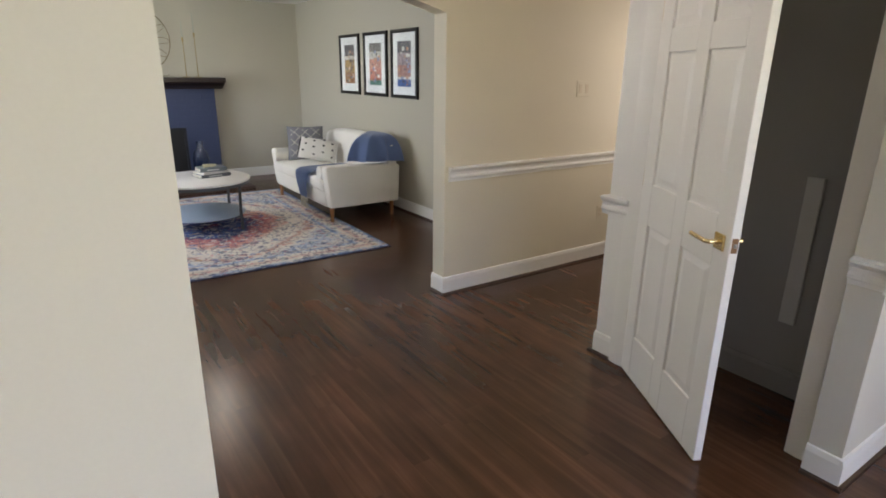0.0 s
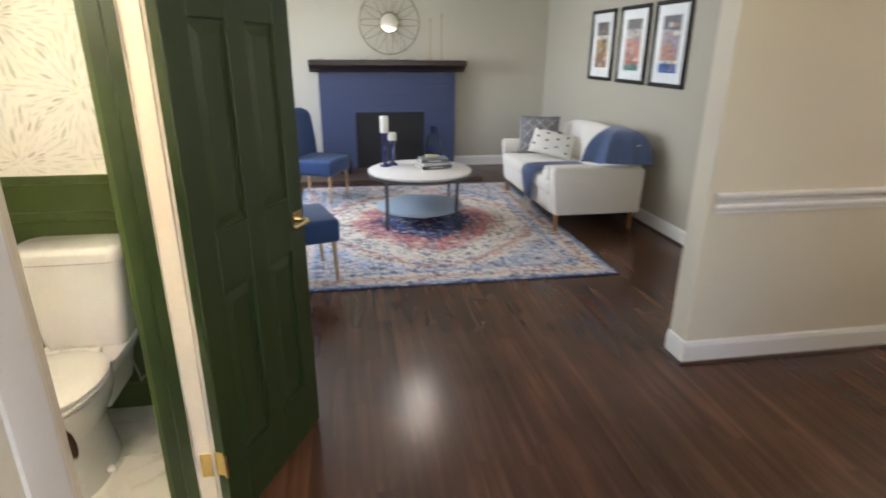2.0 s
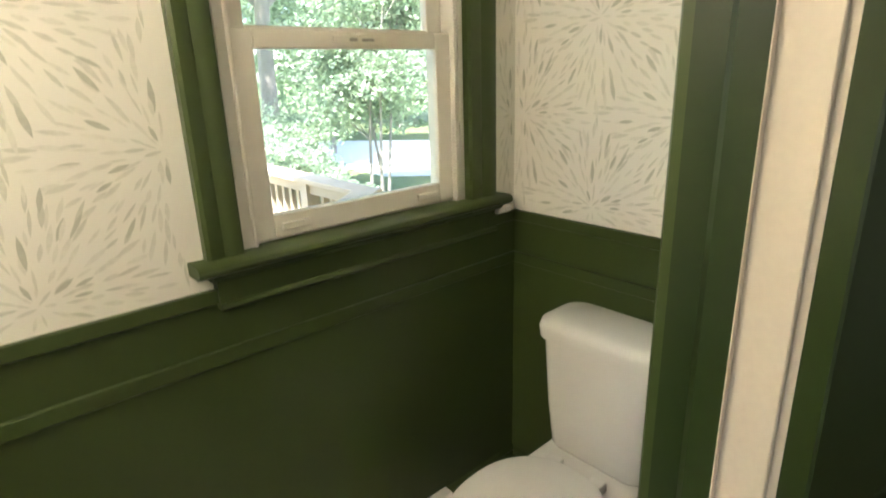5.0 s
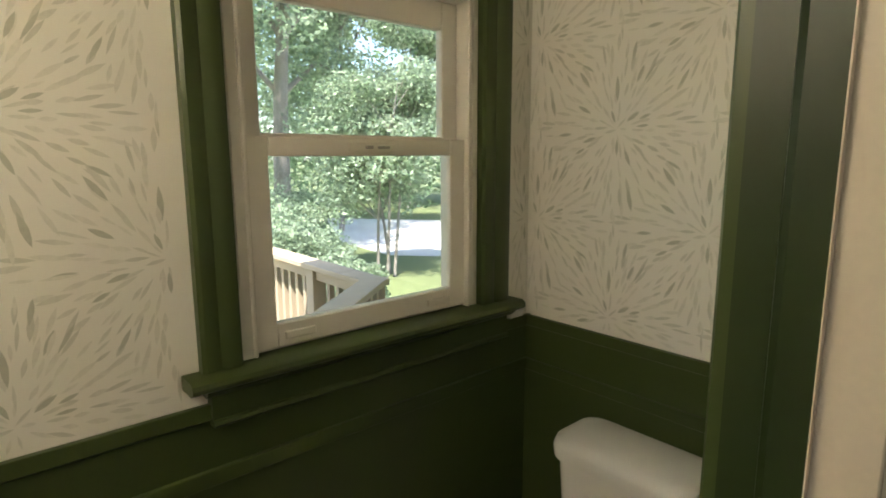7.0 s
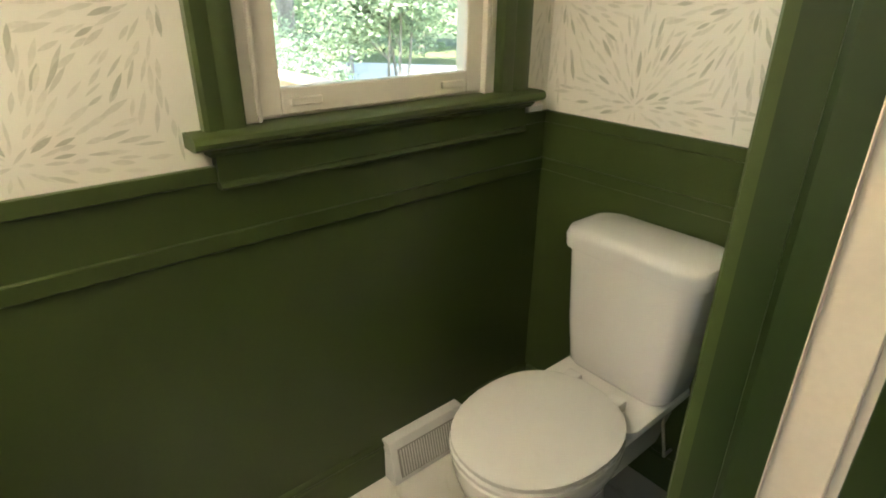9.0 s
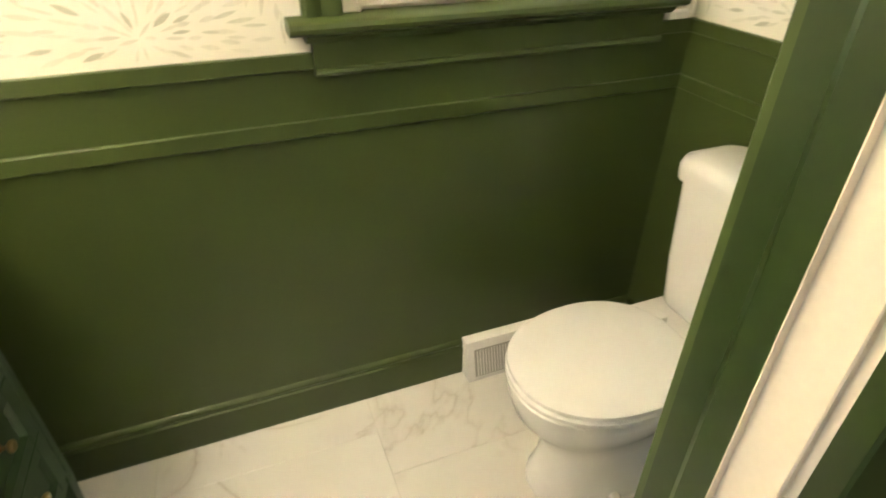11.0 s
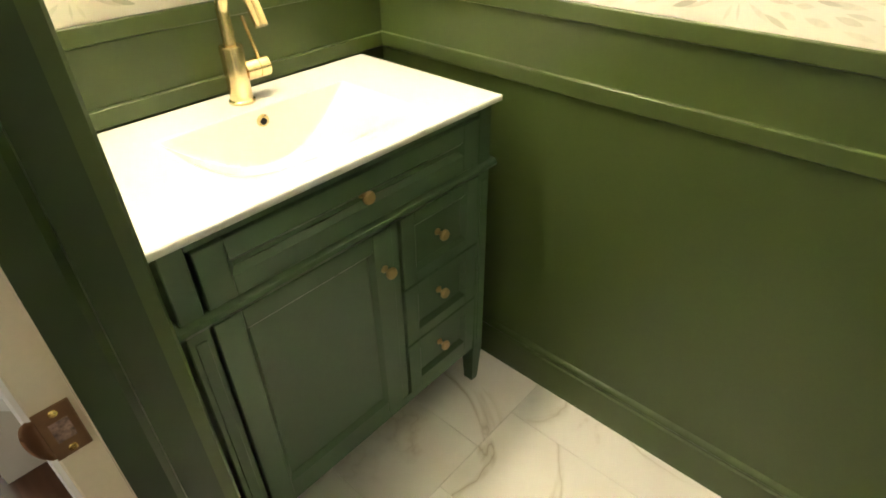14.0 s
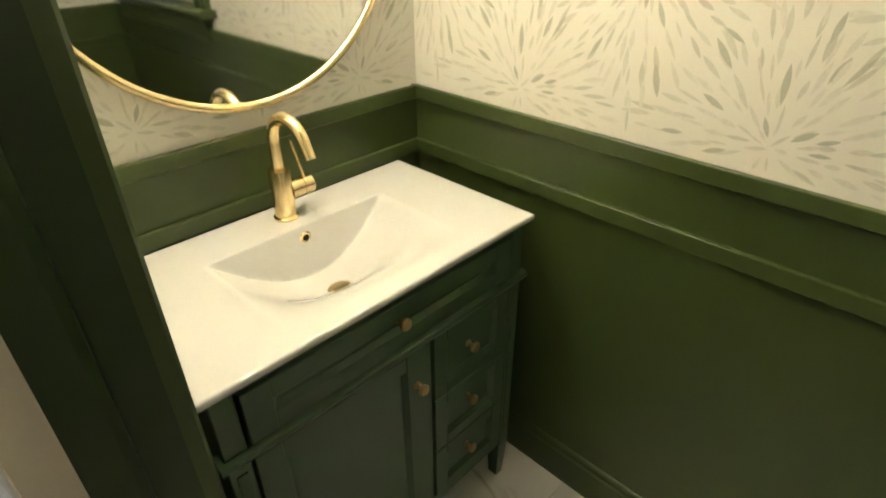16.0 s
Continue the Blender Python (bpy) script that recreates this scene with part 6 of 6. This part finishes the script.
def wall_plates():
    s = thing("light_switch", "cream wall switch plate with rockers", "switch", (3.275, 2.84, 1.415))
    part("plate", boxed(-0.070, 0.070, -0.006, 0.0, -0.058, 0.058, bevel=0.002), M_WALL, s)
    for x in (-0.035, 0.035):
        part("rocker", boxed(x - 0.016, x + 0.016, -0.009, -0.006, -0.033, 0.033, bevel=0.001), M_JAMB, s)
    o = thing("wall_outlet", "cream wall outlet plate above the baseboard", "outlet", (3.60, 2.84, 0.405))
    part("plate", boxed(-0.035, 0.035, -0.006, 0.0, -0.058, 0.058, bevel=0.002), M_WALL, o)
    for z in (-0.02, 0.02):
        part("socket", boxed(-0.016, 0.016, -0.008, -0.006, z - 0.013, z + 0.013, bevel=0.002), M_JAMB, o)


wall_plates()

# ---- outdoors ----
M_GRASS = surface("sunlit_lawn", (0.15, 0.185, 0.075), 0.9, grain=9, vary=0.35, bump=0.5, big=0.3)
M_ROAD = surface("pale_concrete_drive", (0.60, 0.59, 0.57), 0.9, grain=6, vary=0.06, bump=0.1, big=0.3)
M_DECK = surface("pale_pine_decking", (0.52, 0.42, 0.29), 0.7, grain=14, vary=0.15, bump=0.1, stretch=(1, 1, 0.15))
M_BARK = surface("grey_bark", (0.27, 0.245, 0.21), 0.9, grain=14, vary=0.3, bump=0.6, stretch=(1, 1, 0.2))
# both leaf greens are lightened to carry the bright haze outdoors
M_LEAF = leaf_mat("hazed_broad_leaves", (0.12, 0.19, 0.10), (0.26, 0.36, 0.20))
M_LEAF_HAZED = leaf_mat("hazed_pale_leaves", (0.19, 0.25, 0.17), (0.36, 0.45, 0.30))
structure("ground", boxed(-400, 400, -400, 400, -1.6, -1.4), M_GRASS, "mown lawn around the house reaching the horizon", "ground")
structure("road", prism([(-24, 15.0), (-17, 11.6), (-13.7, 11.3), (-12.6, 12.3), (-5, 19.5), (-12, 27), (-19.5, 18.6)], -1.399, -1.385), M_ROAD, "pale sunlit concrete drive", "road")


def deck():
    d = thing("deck", "pale pine deck with boards", "deck", kind="structure")
    for i in range(20):
        part("board", boxed(-4.6, -1.45, 1.2 + 0.145 * i - 0.9, 1.2 + 0.145 * i - 0.765, -0.16, -0.125, bevel=0.004), M_DECK, d)
    r = thing("deck_railing", "pale pine deck railing with square balusters", "railing")
    runs = [((-4.5, 3.26), (-2.62, 3.25)), ((-2.62, 3.25), (-1.98, 2.46))]
    for (xa, ya), (xb, yb) in runs:
        L = math.hypot(xb - xa, yb - ya)
        a = math.degrees(math.atan2(yb - ya, xb - xa))
        for nm, z0, z1, w in (("cap_rail", 0.865, 0.90, 0.07), ("top_rail", 0.79, 0.865, 0.02), ("bottom_rail", 0.02, 0.09, 0.02)):
            ob = part(nm, boxed(-0.055, L + 0.055, -w, w, z0, z1 + (0.002 if a < -10 else 0.0), bevel=0.004), M_DECK, r)
            ob.matrix_basis = pose(xa, ya, 0, 0, 0, a)
        n = int(L / 0.105)
        for i in range(1, n):
            ob = part("baluster", boxed(-0.018, 0.018, 0.02, 0.055, -0.05, 0.86), M_DECK, r, smooth=None)
            ob.matrix_basis = pose(xa + (xb - xa) * i / n, ya + (yb - ya) * i / n, 0, 0, 0, a)
    for x, y in ((-4.5, 3.26), (-3.3, 3.255), (-2.62, 3.25)):
        part("post", boxed(x - 0.045, x + 0.045, y - 0.045, y + 0.045, -1.4, 0.864), M_DECK, r)


deck()


def leaf_cloud(blobs, count, size, seed):
    """Many small bent leaves in uneven clumps."""
    rnd = random.Random(seed)
    verts, faces = [], []
    for cx, cy, cz, rx, rz in blobs:
        for _ in range(count):
            while True:
                p = Vector((rnd.uniform(-1, 1), rnd.uniform(-1, 1), rnd.uniform(-1, 1)))
                if 0.15 < p.length < 1 and noise.noise(p * 2.3 + Vector((cx, cy, cz))) > -0.12:
                    break
            p = p * (0.6 + 0.4 * p.length)
            c = Vector((cx + p.x * rx, cy + p.y * rx, cz + p.z * rz))
            a = Vector((rnd.gauss(0, 1), rnd.gauss(0, 1), rnd.gauss(0, 0.6))).normalized()
            b = a.cross(Vector((rnd.gauss(0, 1), rnd.gauss(0, 1), rnd.gauss(0, 1)))).normalized()
            s = size * rnd.uniform(0.6, 1.4)
            k = len(verts)
            verts += [tuple(c - a * s), tuple(c + b * s * 0.45 + a * s * 0.1), tuple(c + a * s), tuple(c - b * s * 0.45 + a * s * 0.1)]
            faces.append((k, k + 1, k + 2, k + 3))
    return verts, faces


def cloud_part(name, parent, blobs, count, size, seed, material, label=""):
    me = bpy.data.meshes.new(name)
    v, f = leaf_cloud(blobs, count, size, seed)
    me.from_pydata(v, [], f)
    me.materials.append(material)
    ob = new(name, me)
    ob.parent = parent
    if label:
        ob["label"] = label
    return ob


def tree(x, y, h, spread, lean, seed, leaf, count=520, size=0.10, trunk=0.16, label="leafy deciduous tree with a leaning grey trunk"):
    rnd = random.Random(seed)
    top = thing("tree", label, "tree", (x, y, -1.4), group="trees beyond the deck")
    pts = [(lean * t * t * h, 0.15 * math.sin(t * 3 + seed), t * h * 0.85) for t in [i / 8 for i in range(9)]]
    part("trunk", tube(pts, trunk, 10, taper=0.25), M_BARK, top, smooth=60)
    blobs = []
    for i in range(9):
        k = rnd.randint(3, 7)
        p = Vector(pts[k])
        a = rnd.uniform(0, 6.28)
        q = p + Vector((math.cos(a) * spread * rnd.uniform(0.4, 1), math.sin(a) * spread * rnd.uniform(0.4, 1), h * rnd.uniform(0.05, 0.2)))
        mid = (p + q) / 2 + Vector((0, 0, 0.12 * h * rnd.random()))
        part("limb", tube([p, mid, q], trunk * 0.32, 7, taper=0.3), M_BARK, top, smooth=60)
        blobs.append((q.x, q.y, q.z, spread * rnd.uniform(0.35, 0.6), spread * rnd.uniform(0.25, 0.42)))
        blobs.append((mid.x, mid.y, mid.z + 0.2, spread * rnd.uniform(0.3, 0.45), spread * rnd.uniform(0.2, 0.3)))
    cloud_part("crown", top, blobs, count, size, seed, leaf)
    return top


for _x, _y, _h, _l, _s in ((-11.3, 9.4, 5.4, 0.16, 1), (-11.5, 9.6, 5.0, -0.15, 2), (-11.2, 9.75, 5.6, 0.03, 12), (-11.6, 9.3, 4.4, 0.24, 14)):
    tree(_x, _y, _h, 1.5, _l, _s, M_LEAF_HAZED, 420, 0.060, 0.045, "slim multi-stemmed tree, leaf colour paled by haze")
tree(-16.9, 9.5, 15.0, 3.8, 0.20, 3, M_LEAF_HAZED, 1400, 0.090, 0.30)
tree(-25.0, 21.0, 14.0, 4.4, 0.02, 4, M_LEAF_HAZED, 1200, 0.13, 0.18)
tree(-13.5, 4.6, 11.0, 3.2, 0.02, 5, M_LEAF_HAZED, 1200, 0.085, 0.14)
tree(-19.5, 13.2, 12.0, 4.0, 0.01, 6, M_LEAF_HAZED, 1300, 0.10, 0.12)


def bushes():
    for i, (x, y, r, h) in enumerate(((-8.5, 5.1, 1.2, 1.75), (-8.9, 6.2, 0.9, 1.50), (-8.2, 3.9, 1.6, 1.9), (-7.7, 5.8, 0.8, 1.15), (-8.9, 7.1, 0.6, 0.80), (-10.6, 6.1, 1.6, 1.75), (-13.5, 7.6, 1.5, 1.9))):
        rnd = random.Random(40 + i)
        b = thing("shrub", "dense shrub behind the deck, green paled by haze", "shrub", (x, y, -1.4), group="shrubs")
        part("stem", tube([(0, 0, 0), (0.1, 0, h * 0.6)], 0.05, 7, taper=0.4), M_BARK, b)
        blobs = [(rnd.uniform(-0.6, 0.6) * r, rnd.uniform(-0.6, 0.6) * r, h * rnd.uniform(0.3, 1.0), r * 0.55, h * 0.42) for _ in range(9)]
        cloud_part("foliage", b, blobs, 1200, 0.042, 50 + i, M_LEAF_HAZED)


bushes()


def far_woods():
    rnd = random.Random(77)
    blobs = []
    for i in range(90):
        a = math.radians(95 + 80 * (i * 37 % 90) / 90)
        d = rnd.uniform(28, 42)
        z = rnd.uniform(-0.5, 15)
        blobs.append((d * math.cos(a), 2 + d * math.sin(a), z, rnd.uniform(3, 5), rnd.uniform(2, 4)))
    me = bpy.data.meshes.new("far_woods")
    v, f = leaf_cloud(blobs, 900, 0.17, 9)
    me.from_pydata(v, [], f)
    me.materials.append(M_LEAF)
    tagged(new("far_woods", me), "distant wall of woodland foliage", "woods", kind="stuff")


far_woods()

# ---- floors in pieces ----
def strip_floor():
    floor_ob = bpy.data.objects["floor"]
    rnd = random.Random(12)
    w = 0.0825
    shared, rest_v, rest_f = {}, [], []
    made = 0
    x, i = -2.6, 0
    regions = []
    while x < 4.28:
        y = -3.0 - rnd.random() * 0.9
        while y < 8.30:
            ln = rnd.choice((0.55, 0.75, 0.95, 1.15, 1.4))
            a, b = max(y, -3.0), min(y + ln, 8.30)
            y += ln
            if b - a < 0.02:
                continue
            # leave out the powder room
            if x + w / 2 < -0.20 and a < 3.02 and b > 0.58:
                if a < 0.58:
                    b = 0.58
                elif b > 3.02:
                    a = 3.02
                else:
                    continue
            near = 0.0 < x < 2.4 and b > 0.4 and a < 4.3 and made < 290 and abs((b - a) - ln) < 1e-6
            if near:
                if ln not in shared:
                    shared[ln] = finish("floor_strip", boxed(0, w, 0, ln, -0.018, 0.0), M_PLANK)
                ob = new("floor_strip", shared[ln])
                ob.parent, ob.location = floor_ob, (x, a, rnd.uniform(-0.00008, 0.0))
                made += 1
            else:
                k = len(rest_v)
                x0, x1, y0, y1 = x, x + w, a, b
                z = rnd.uniform(-0.0001, 0.0)
                rest_v += [(x0, y0, -0.018), (x1, y0, -0.018), (x1, y1, -0.018), (x0, y1, -0.018), (x0, y0, z), (x1, y0, z), (x1, y1, z), (x0, y1, z)]
                rest_f += [tuple(k + q for q in f) for f in ((4, 5, 6, 7), (0, 1, 5, 4), (1, 2, 6, 5), (2, 3, 7, 6), (3, 0, 4, 7))]
        x += w
    me = bpy.data.meshes.new("floor_strips")
    me.from_pydata(rest_v, [], rest_f)
    me.materials.append(M_PLANK)
    ob = tagged(new("floor_strips", me), "walnut-stained oak strips", kind="stuff")
    ob.parent = floor_ob


strip_floor()


def tile_floor():
    base = structure("floor_powder", boxed(-1.222, -0.2, 0.70, 2.90, -0.018, -0.0035), M_GROUT, "large marble-look porcelain tile floor", "floor")
    shared = {}
    y, r = 0.70, 0
    while y < 2.90:
        y1 = min(y + 0.61, 2.90)
        x = -1.222 - (0.15 if r % 2 else 0.0)
        while x < -0.20:
            a, b = max(x, -1.222), min(x + 0.305, -0.20)
            if b - a > 0.02 and y1 - y > 0.02:
                key = (round(b - a, 3), round(y1 - y, 3))
                if key not in shared:
                    shared[key] = finish("floor_tile", boxed(0.0005, key[0] - 0.0005, 0.0005, key[1] - 0.0005, -0.010, 0.0, bevel=0.0004), M_MARBLE)
                ob = new("floor_tile", shared[key])
                ob.parent, ob.location = base, (a, y, 0.0)
            x += 0.305
        y, r = y1, r + 1
    structure("trim_threshold", prism([(-0.235, 0.0), (-0.225, 0.008), (-0.165, 0.008), (-0.155, 0.0)], 1.40, 2.085, "xz"), M_SHOE, "dark stained wooden threshold", "threshold")


tile_floor()
